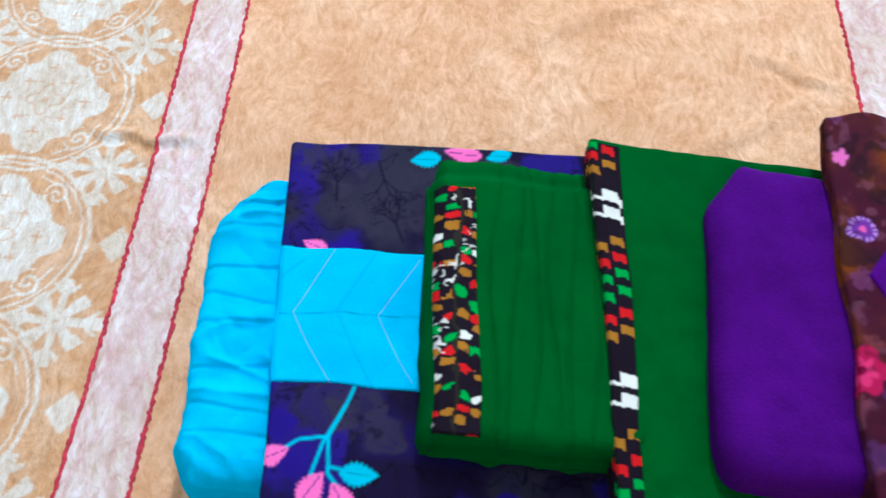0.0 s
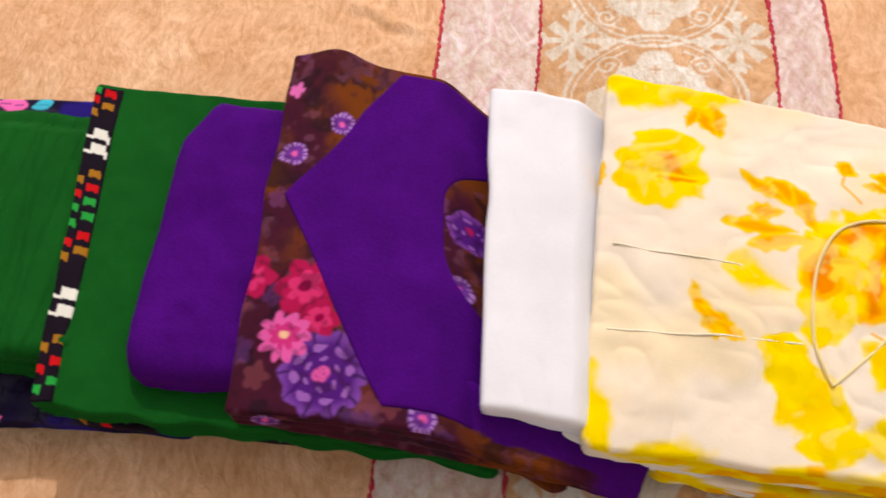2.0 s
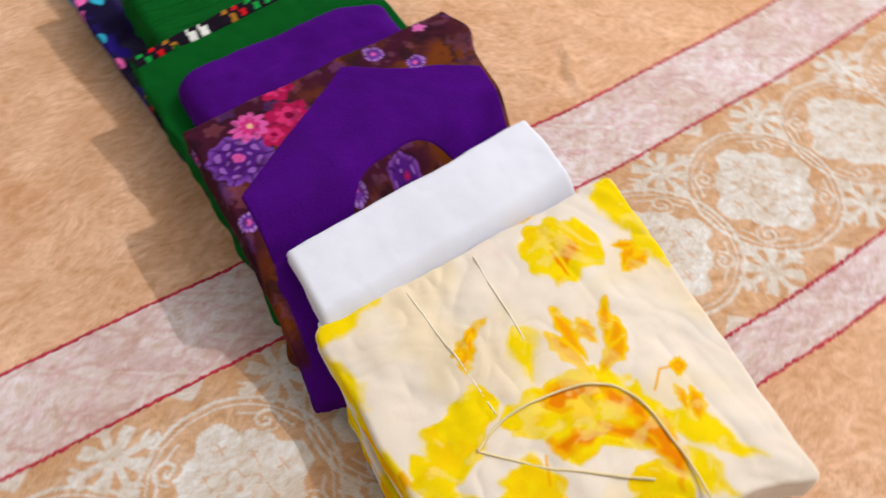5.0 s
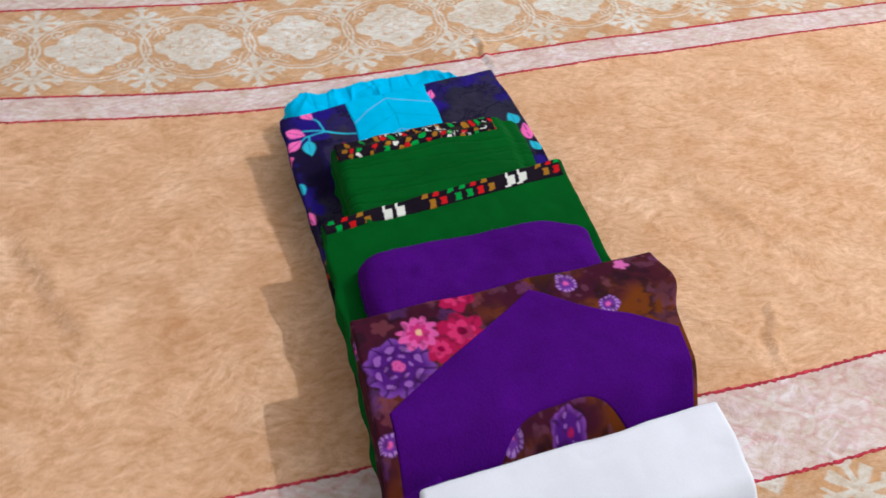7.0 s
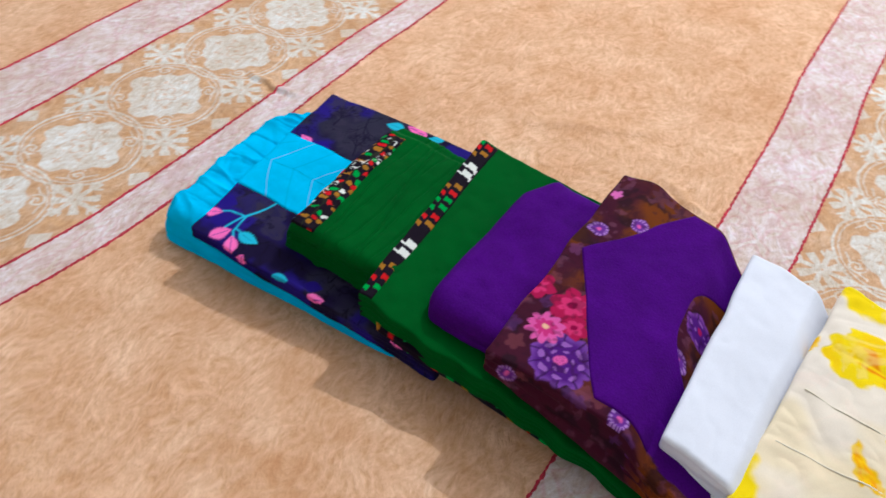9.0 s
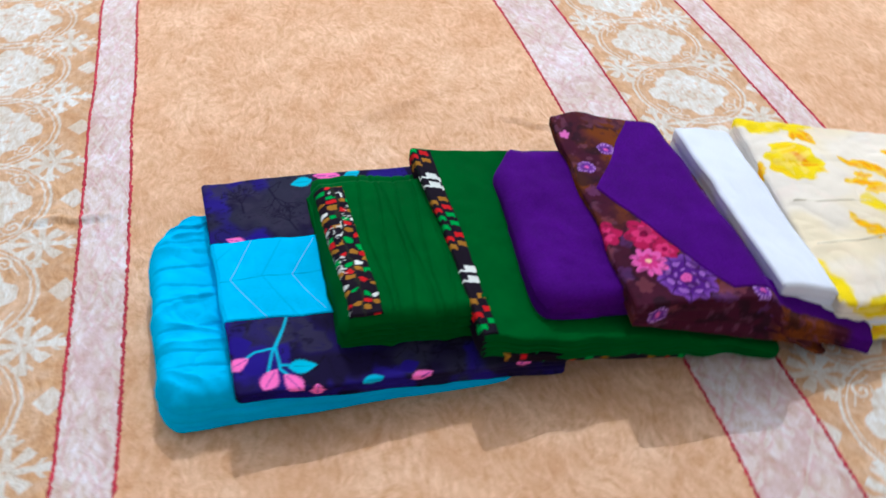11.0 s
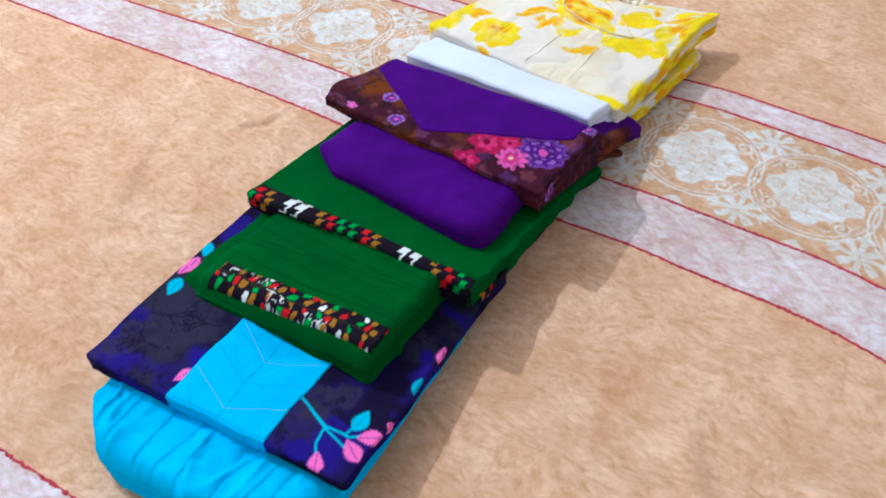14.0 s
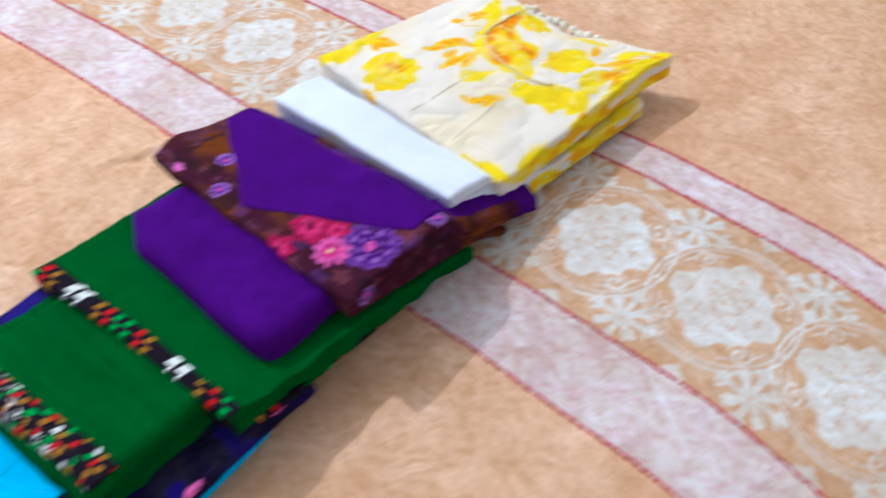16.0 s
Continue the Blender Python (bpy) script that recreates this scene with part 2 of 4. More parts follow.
class Fold:
    """A folded garment: a soft slab between four top corners and the heights at which its underside rests."""

    def __init__(self, corners, under, r=0.006, rc=0.012, layers=3, pinch=0.002, wave=0.0012, seed=0, rise=None, edge=None, flare=0.0):
        self.flare = flare
        self.c, self.under, self.r, self.rc = corners, under, r, rc
        self.layers, self.pinch, self.wave, self.seed = layers, pinch, wave, seed
        self.rise, self.edge = rise, edge
        tl, tr, br, bl = (np.array(k[:2]) for k in corners)
        self.w = (np.linalg.norm(tr - tl) + np.linalg.norm(br - bl)) / 2
        self.h = (np.linalg.norm(tl - bl) + np.linalg.norm(tr - br)) / 2

    def plan(self, s, t):
        return tuple(corner_mix([k[i] for k in self.c], s, t) for i in (0, 1))

    def round_corner(self, s, t):
        px, py = (s - 0.5) * self.w, (t - 0.5) * self.h
        ax, ay = np.abs(px) - (self.w / 2 - self.rc), np.abs(py) - (self.h / 2 - self.rc)
        both = (ax > 0) & (ay > 0)
        k = np.where(both, np.maximum(ax, ay) / (np.hypot(ax, ay) + 1e-9), 1)
        nx = np.where(both, np.sign(px) * (self.w / 2 - self.rc + ax * k), px)
        ny = np.where(both, np.sign(py) * (self.h / 2 - self.rc + ay * k), py)
        return nx / self.w + 0.5, ny / self.h + 0.5

    def top(self, s, t):
        z = corner_mix([k[2] for k in self.c], s, t)
        x, y = self.plan(s, t)
        z = z + self.wave * fractal(x * 22, y * 22, self.seed, 3) + 0.0005 * np.abs(vnoise(x * 70 + 3 * vnoise(x * 9, y * 9, 2), y * 45, self.seed + 8))
        if self.rise:
            z = z + self.rise(s, t, x, y)
        return z

    def place(self, s, t):
        """Plan and height, with the uneven edges of real cloth."""
        s, t = self.round_corner(s, t)
        x, y = self.plan(s, t)
        if self.edge:
            dx, dy = self.edge(s, t)
            x, y = x + dx, y + dy
        wob = 0.0016
        x = x + wob * vnoise(y * 30, x * 6, self.seed + 3)
        y = y + wob * vnoise(x * 30, y * 6, self.seed + 5)
        return x, y

    def axis(self, size, step):
        """Inset, arc drop, side share and outward run along one axis."""
        r = self.r
        arc = np.linspace(0, np.pi / 2, 6)[1:]
        f = np.linspace(0, 1, 6 * self.layers + 1)[1:]
        core = np.linspace(r, size - r, max(int((size - 2 * r) / step), 4))
        lo = r * (1 - np.sin(arc))
        h = np.concatenate([np.zeros(len(f)), lo[::-1], core, size - lo, np.full(len(f), size)]) / size
        a = r * (1 - np.cos(arc))
        drop = np.concatenate([np.full(len(f), r), a[::-1], np.zeros(len(core)), a, np.full(len(f), r)])
        zero = np.zeros(len(arc))
        share = np.concatenate([f[::-1], zero, np.zeros(len(core)), zero, f])
        sign = np.concatenate([np.full(len(f) + 5, -1.0), np.zeros(len(core)), np.full(len(f) + 5, 1.0)])
        return h, drop, share, sign

    def build(self, name, mat, parent, paint, step=0.0014):
        hu, du, fu, gu = self.axis(self.w, step)
        hv, dv, fv, gv = self.axis(self.h, step)
        s, t = np.meshgrid(hu, hv, indexing="ij")
        arc = np.minimum(np.hypot(du[:, None], dv[None, :]), self.r)
        f = np.maximum(fu[:, None], fv[None, :])
        thick = np.maximum(self.top(s, t) - corner_mix(self.under, s, t), 0.004)
        arc = np.minimum(arc, thick * 0.5)
        drop = arc + f * (thick - arc)
        dent = self.pinch * (1 - np.abs(np.sin(np.pi * self.layers * f))) * (f > 0) + 0.6 * self.pinch * f * vnoise(s * 14, t * 14 + 6 * f, self.seed)
        x, y = self.place(s, t)
        ux = np.where(fu[:, None] > 0, -np.sign(s - 0.5), 0)
        uy = np.where(fv[None, :] > 0, -np.sign(t - 0.5), 0)
        dent = dent - self.flare * f
        x, y = x + ux * dent, y + uy * dent
        z = self.top(s, t) - drop
        run_s = s + gu[:, None] * (drop * (fu[:, None] > 0)) / self.w
        run_t = t + gv[None, :] * (drop * (fv[None, :] > 0)) / self.h
        px, py = self.plan(run_s, run_t)
        return sheet(name, x, y, z, paint(px, py, s, t), mat, parent)

    def panel(self, name, mat, parent, t0, t1, left, right, paint, lift=0.0012, step=0.0012):
        """A piece sewn on top, between two edges left(t) and right(t)."""
        n = max(int((t1 - t0) * self.h / step), 4)
        m = max(int((right((t0 + t1) / 2) - left((t0 + t1) / 2)) * self.w / step), 4)
        tt = np.linspace(t0, t1, n)
        k = np.linspace(0, 1, m)
        s = np.array([left(v) + (right(v) - left(v)) * k for v in tt])
        t = np.repeat(tt[:, None], m, 1)
        rim = np.minimum(np.minimum(np.arange(n), np.arange(n)[::-1])[:, None], np.minimum(np.arange(m), np.arange(m)[::-1])[None, :])
        x, y = self.place(s, t)
        z = self.top(s, t) + np.where(rim == 0, -0.0015, np.where(rim == 1, lift * 0.8, lift))
        px, py = self.plan(s, t)
        return sheet(name, x, y, z, paint(px, py, s, t), mat, parent)


def thing(name, place, label, category, group="", kind=""):
    ob = new(name)
    ob.location = place
    ob.empty_display_size = 0.05
    return tagged(ob, label, category, group, kind)


def adopt(parent):
    """Keep the parts of a thing where they were built."""
    for ob in parent.children:
        ob.matrix_parent_inverse = Matrix.Translation(parent.location).inverted()


def wall_box(name, lo, hi, mat, label, category):
    bm = bmesh.new()
    bmesh.ops.create_cube(bm, size=1)
    for v in bm.verts:
        v.co = Vector([(lo[i] + hi[i]) / 2 + v.co[i] * (hi[i] - lo[i]) for i in range(3)])
    mesh = bpy.data.meshes.new(name)
    bm.to_mesh(mesh)
    bm.free()
    mesh.materials.append(mat)
    return tagged(new(name, mesh), label, category, kind="structure")


# ---------- room ----------
# walls and ceiling added out of view, sized and toned to bounce fill light
LOW, HIGH = (-2.0, -1.8), (3.2, 4.4)
wall_box("floor", (LOW[0] - 0.1, LOW[1] - 0.1, -0.12), (HIGH[0] + 0.1, HIGH[1] + 0.1, -0.03), FLOOR, "plain floor under the plush blanket", "floor")
wall_box("ceiling", (LOW[0] - 0.1, LOW[1] - 0.1, 4.1), (HIGH[0] + 0.1, HIGH[1] + 0.1, 4.2), WALL, "plain pale painted ceiling, unseen, bounces light", "ceiling")
wall_box("wall_north", (LOW[0] - 0.1, HIGH[1], -0.03), (HIGH[0] + 0.1, HIGH[1] + 0.1, 4.1), WALL, "plain pale painted wall, unseen, bounces light", "wall")
wall_box("wall_south", (LOW[0] - 0.1, LOW[1] - 0.1, -0.03), (HIGH[0] + 0.1, LOW[1], 4.1), WALL, "plain pale painted wall, unseen, bounces light", "wall")
wall_box("wall_west", (LOW[0] - 0.1, LOW[1], -0.03), (LOW[0], HIGH[1], 4.1), WALL, "plain pale painted wall, unseen, bounces light", "wall")
wall_box("wall_east", (HIGH[0], LOW[1], -0.03), (HIGH[0] + 0.1, HIGH[1], 4.1), WALL, "plain pale painted wall, unseen, bounces light", "wall")

# ---------- blanket ----------
PERIOD = 0.956
EDGE = -0.350
BANDS = ((0.115, 0.232, 0.053), (0.096, 0.213, 0.050))  # wide, lace and narrow stripes of the two borders
PEACH, CREAM, TAN, RED = (0.79, 0.505, 0.318), (0.76, 0.745, 0.70), (0.67, 0.410, 0.22), (0.52, 0.048, 0.078)


def drift(y, at, shift):
    """A line's sideways drift, smoothed between a few places along it."""
    return sum(np.interp(y + d, at, shift) for d in (-0.05, -0.025, 0, 0.025, 0.05)) / 5


def bow(x, y):
    """How far the stripes wander sideways along the blanket."""
    left = smooth(0.35 - x, 0, 0.2)
    wander = 0.0022 * vnoise(y * 9, y * 0 + 3.3)
    west = drift(y, (-0.20, -0.06, 0.05, 0.15, 0.25, 0.45, 0.60, 0.75, 0.90, 1.05, 1.30), (-0.045, -0.030, -0.016, -0.004, 0.006, 0.002, -0.004, -0.011, -0.016, -0.022, -0.025))
    east = drift(y, (-0.30, -0.12, -0.06, 0.0, 0.28, 0.60, 0.75, 0.85, 0.95, 1.10, 1.40), (-0.060, -0.021, -0.008, 0.0, 0.001, 0.007, 0.010, 0.004, 0.0, -0.010, -0.019))
    return wander + left * west + (1 - left) * east


def crease(x, y, a, b, width, depth):
    """A shallow fold between two points."""
    ax, ay, bx, by = *a, *b
    dx, dy = bx - ax, by - ay
    n = math.hypot(dx, dy)
    k = ((x - ax) * dx + (y - ay) * dy) / n ** 2
    d = ((x - ax) * dy - (y - ay) * dx) / n + 0.004 * vnoise(k * 5, k * 0)
    fade = smooth(k, -0.1, 0.25) * smooth(1 - k, -0.1, 0.25)
    return depth * fade * (np.exp(-(d / width) ** 2) - 0.6 * np.exp(-((d - 1.6 * width) / width) ** 2))


def blanket_height(x, y):
    z = 0.0022 * fractal(x * 5, y * 5, 11, 3)
    z = z + crease(x, y, (-0.075, 0.605), (0.03, 0.598), 0.0055, 0.0034)
    z = z + crease(x, y, (0.52, 0.75), (0.60, 0.70), 0.007, 0.003)
    z = z + crease(x, y, (0.42, 0.60), (0.58, 0.69), 0.010, 0.002)
    z = z + crease(x, y, (0.30, 0.74), (0.50, 0.84), 0.012, 0.002)
    z = z + crease(x, y, (0.22, -0.02), (0.42, 0.06), 0.014, 0.004)
    z = z + crease(x, y, (0.52, 0.56), (0.60, 0.60), 0.008, 0.003)
    return np.minimum(z, 0.007) - 0.003 * smooth(x, -0.1, 0.0) * smooth(1.2 - x, 0, 0.1) * smooth(y, 0.2, 0.28) * smooth(0.62 - y, 0, 0.06)


CELL = 0.1452


def lace(x, y, y0):
    """Printed lattice of pointed medallions in interlaced rings with snowflakes between; x runs from the band's middle."""
    q = (y - y0 + CELL / 2) % CELL - CELL / 2
    qb = (y - y0) % CELL - CELL / 2
    p = x
    img = np.zeros(x.shape + (3,)) + np.array(TAN)
    img = over(img, 0.10 + 0.10 * fractal(x * 90, y * 90, 41, 2), CREAM)
    a, d = np.arctan2(q, p), np.hypot(p, q)
    # pointed scraps along the band's edges, level with the medallions
    for side in (-1, 1):
        wedge = 0.016 - np.abs(q) * 0.9 - np.abs(p - side * 0.106)
        img = over(img, 0.9 * smooth(wedge, -0.0008, 0.0012), CREAM)
    # snowflakes: eight barbed arms
    for side in (-1, 1):
        fx, fy = p - side * 0.076, qb
        fa, fd = np.arctan2(fy, fx), np.hypot(fx, fy)
        da = (fa + np.pi / 8) % (np.pi / 4) - np.pi / 8
        along, aside = fd * np.cos(da), np.abs(fd * np.sin(da))
        diagonal = np.abs(np.sin(2 * fa)) > 0.7
        reach = np.where(diagonal, 0.029, 0.038)
        run = np.clip(along / reach, 0, 1)
        width = np.where(diagonal, 0.0040 + 0.0022 * smooth(run, 0.35, 0.8), 0.0034 + 0.0016 * smooth(run, 0.6, 0.9))
        flake = smooth(width - aside, -0.0007, 0.0007) * (along < reach)
        barb = smooth(0.0024 - np.abs(along - aside * 0.9 - reach * 0.60), -0.0005, 0.0005) * (aside < 0.0105) * (~diagonal)
        img = over(img, np.maximum(flake, barb), CREAM)
        img = over(img, 0.8 * smooth(0.0017 - fd, -0.0008, 0.0008), TAN)
    # interlaced rings
    for k in (-1, 0, 1):
        rq = q - k * CELL
        for radius, half in ((0.0790, 0.0017), (0.0725, 0.0009)):
            img = over(img, smooth(half - np.abs(np.hypot(p / 1.02, rq) - radius), -0.0007, 0.0007), CREAM)
    # scrolls between ring and medallion
    for sx in (-1, 1):
        for sy in (-1, 1):
            cx, cy = p - sx * 0.043, q - sy * 0.042
            sd, sa = np.hypot(cx, cy), np.arctan2(cy * sy, cx * sx)
            spiral = np.abs((sd - 0.0026 * (sa + np.pi) / np.pi * 2) % 0.0075 - 0.003)
            img = over(img, smooth(0.0015 - spiral, -0.0006, 0.0006) * (sd < 0.0125), CREAM)
            for end in ((0.060, 0.026), (0.026, 0.060)):
                img = over(img, stroke(p, q, ((sx * 0.040, sy * 0.052) if end[1] > 0.05 else (sx * 0.052, sy * 0.040), (sx * end[0], sy * end[1])), 0.0020), CREAM)
    # medallion
    edge = 0.0530 + 0.0060 * np.cos(4 * a) + 0.0030 * np.cos(8 * a) - 0.0014 * np.cos(16 * a)
    med = smooth(edge - d, -0.001, 0.001)
    img = over(img, med, CREAM)
    marks = 0.6 * smooth(0.0011 - np.abs(d - 0.014 - 0.004 * np.cos(4 * a)), -0.0006, 0.0006)
    marks = np.maximum(marks, 0.5 * smooth(0.0010 - np.abs(d - 0.025 - 0.003 * np.cos(8 * a)), -0.0006, 0.0006) * (np.cos(4 * a) < 0.3))
    for ang in range(8):
        ca, sa = math.cos(ang * math.pi / 4), math.sin(ang * math.pi / 4)
        far = 0.038 if ang % 2 == 0 else 0.030
        mx, my = p - far * ca, q - far * sa
        arm = 0.0062 if ang % 2 == 0 else 0.0036
        plus = np.maximum(smooth(0.0009 - np.abs(mx), -0.0005, 0.0005) * (np.abs(my) < arm), smooth(0.0009 - np.abs(my), -0.0005, 0.0005) * (np.abs(mx) < arm))
        marks = np.maximum(marks, 0.75 * plus)
    marks = np.maximum(marks, smooth(0.0032 - d, -0.001, 0.001) * 0.6)
    return over(img, marks * med, TAN)


def blanket_print(x, y):
    xs = x - bow(x, y)
    k = np.floor((xs - EDGE) / PERIOD)
    u = xs - EDGE - k * PERIOD
    WIDE, LACE, NARROW = (np.where(k == 1, BANDS[1][i], BANDS[0][i]) for i in range(3))
    brushed = 0.05 * fractal(x * 14, y * 14, 71, 4) + 0.07 * fractal(x * 70 + 3 * vnoise(x * 9, y * 9, 73), y * 42, 75, 3)
    img = np.array(PEACH) * (1 + brushed[..., None] * np.array((0.5, 1.0, 1.5)))
    band = (u < WIDE) | ((u > WIDE + LACE) & (u < WIDE + LACE + NARROW))
    mid = np.where(u < WIDE, WIDE / 2, WIDE + LACE + NARROW / 2)
    half = np.where(u < WIDE, WIDE / 2, NARROW / 2)
    zig = np.abs(((y / 0.14 + 0.5 * k) % 1) - 0.5) * 2
    cross = np.minimum(np.abs(np.abs(u - mid) / half - zig), np.abs(np.abs(u - mid) / half - (1 - zig)))
    streak = 0.5 + 0.5 * fractal(x * 160, y * 45, 21, 2)
    lx, ly = x + 0.0008 * fractal(x * 45, y * 45, 61, 2), y + 0.0008 * fractal(x * 45, y * 45, 67, 2)
    x, y = x + 0.008 * fractal(x * 30, y * 30, 61, 3), y + 0.008 * fractal(x * 30, y * 30, 67, 3)
    cross = cross + 0.12 * fractal(x * 45, y * 45, 63, 3)
    rose = np.array((0.78, 0.70, 0.70)) * np.ones(x.shape + (1,))
    rose = over(rose, 0.75 * smooth(0.22 - cross, 0, 0.2) * (0.3 + 0.7 * streak), (0.68, 0.40, 0.43))
    rose = over(rose, 0.5 * smooth(fractal(x * 40, y * 40, 4, 3), 0.2, 0.6), (0.66, 0.48, 0.50))
    rose = over(rose, 0.8 * smooth(0.05 - cross, 0, 0.05), (0.79, 0.76, 0.75))
    img = np.where(band[..., None], rose, img)
    inlace = (u >= WIDE) & (u <= WIDE + LACE)
    y0 = np.where(k <= 0, 0.345, 0.187)
    ux = lx - bow(lx, ly) - EDGE - k * PERIOD
    wob = 0.0006 * fractal(x * 140, y * 140, 9, 2)
    img = np.where(inlace[..., None], lace(ux - WIDE - LACE / 2 + wob, ly + wob, y0), img)
    return img


blanket = thing("blanket", (0.4, 0.4, 0), "peach plush blanket with cream lace bands, spread out flat", "blanket")
cols = [np.arange(-1.45, -0.40, 0.012)]
for k in (0, 1):
    e = EDGE + k * PERIOD
    WIDE, LACE, NARROW = BANDS[k]
    cols += [np.arange(e - 0.045, e + WIDE + LACE + NARROW + 0.024, 0.0017), np.arange(e + WIDE + LACE + NARROW + 0.026, min(e + PERIOD - 0.022, 2.5), 0.008)]
gx, gy = np.meshgrid(np.unique(np.round(np.concatenate(cols), 5)), np.concatenate([np.arange(-0.75, -0.2, 0.006), np.arange(-0.2, 0.86, 0.0016), np.arange(0.86, 1.75, 0.004)]), indexing="ij")
sheet("plush_surface", gx, gy, blanket_height(gx, gy), blanket_print(gx, gy), PLUSH, blanket)
ry = np.arange(-0.75, 1.75, 0.0013)
for k in (0, 1):
    WIDE, LACE, NARROW = BANDS[k]
    for off in (0, WIDE, WIDE + LACE, WIDE + LACE + NARROW):
        rx = EDGE + k * PERIOD + off + bow(EDGE + k * PERIOD + off + 0 * ry, ry) + 0.0009 * vnoise(ry * 330, ry * 0 + off * 90, k)
        wd = 0.0019 + 0.0012 * vnoise(ry * 420, ry * 0 + off * 50, 2 + k)
        across = np.array([-1.0, -0.6, 0.0, 0.6, 1.0])
        px = rx[:, None] + wd[:, None] * across[None, :]
        py = np.repeat(ry[:, None], 5, 1) + 0.0012 * across[None, :]
        pz = blanket_height(px, py) + np.array([-0.001, 0.0012, 0.002, 0.0012, -0.001])[None, :]
        tone = np.array(RED) * (1 + 0.25 * vnoise(py * 300, px * 300)[..., None])
        sheet("red_edging", px, py, pz, tone, CORD, blanket)
adopt(blanket)


# ---------- light blue garment ----------
CYAN = (0.0, 0.51, 0.91)


def plain(colour, vary=0.06, seed=0):
    def paint(x, y, s, t):
        return np.array(colour) * (1 + vary * fractal(x * 25, y * 25, seed, 3))[..., None]
    return paint


PLEATS = (0.272, 0.300, 0.322, 0.345, 0.372, 0.402, 0.424, 0.450, 0.482, 0.506, 0.530)


def blue_rise(s, t, x, y):
    """Pleats lapping over one another, each ending in a sharp little step, with loose wrinkles between."""
    z = -0.004 * smooth(0.03 - s, 0, 0.03)
    for k, yk in enumerate(PLEATS):
        d = y - yk - 0.003 * np.sin(x * 34 + 2 * k) - (0.05 * (k % 3) - 0.02 + 0.20 * (k > 8)) * (x - 0.12)
        z = z + (0.0012 + 0.0005 * (k % 2)) * smooth(d, -0.0006, 0.0006) * smooth(0.026 - d, 0, 0.024) - 0.0012 * np.exp(-(d / 0.0009) ** 2)
    loose = smooth(0.45 - s, 0, 0.3)
    crumple = np.abs(vnoise(x * 48 + y * 30 + 2 * vnoise(y * 18, x * 18, 4), y * 62 - x * 20, 33))
    folds = 1 - np.abs(vnoise(x * 20 + 1.5 * vnoise(x * 30, y * 30, 14), y * 34, 35))
    return z + loose * (0.0026 * crumple + 0.0038 * folds ** 3 - 0.0022)


def blue_edge(s, t):
    end = np.clip(1 - s * 5, 0, 1)
    scallop = 0.0030 * vnoise(t * 13, t * 0 + 2.2, 5) + 0.0018 * np.abs(np.sin(t * 31))
    return (-0.006 * np.sin(np.pi * np.clip(t, 0, 1)) + scallop) * (1 - s) ** 3 + 0.028 * end * smooth(t, 0.74, 1.0), -0.004 * end * smooth(t, 0.8, 1.0)


blue = thing("folded_trousers", (0.26, 0.42, 0.0), "bright sky blue cotton trousers folded with pleats on the blanket", "clothing", "folded clothes in a row")
f = Fold([(0.083, 0.541, 0.026), (0.44, 0.548, 0.026), (0.427, 0.296, 0.016), (0.094, 0.286, 0.024)], [0, 0, 0, 0], flare=0.002, r=0.010, rc=0.020, layers=2, pinch=0.003, wave=0.0022, seed=61, edge=blue_edge)
f.build("lower_fold", COTTON, blue, plain(CYAN, 0.05, 4), 0.002)
f = Fold([(0.079, 0.538, 0.052), (0.44, 0.548, 0.050), (0.422, 0.300, 0.026), (0.096, 0.289, 0.045)], [0.018, 0.02, 0.012, 0.016], flare=0.001, r=0.017, rc=0.022, layers=1, pinch=0.003, wave=0.0024, seed=1, rise=blue_rise, edge=blue_edge)
f.build("upper_fold", COTTON, blue, plain(CYAN, 0.05, 1))
adopt(blue)

# ---------- navy printed garment ----------
PINK, SKY, INDIGO, GREY = (0.95, 0.17, 0.55), (0.03, 0.50, 0.72), (0.018, 0.008, 0.22), (0.030, 0.030, 0.056)


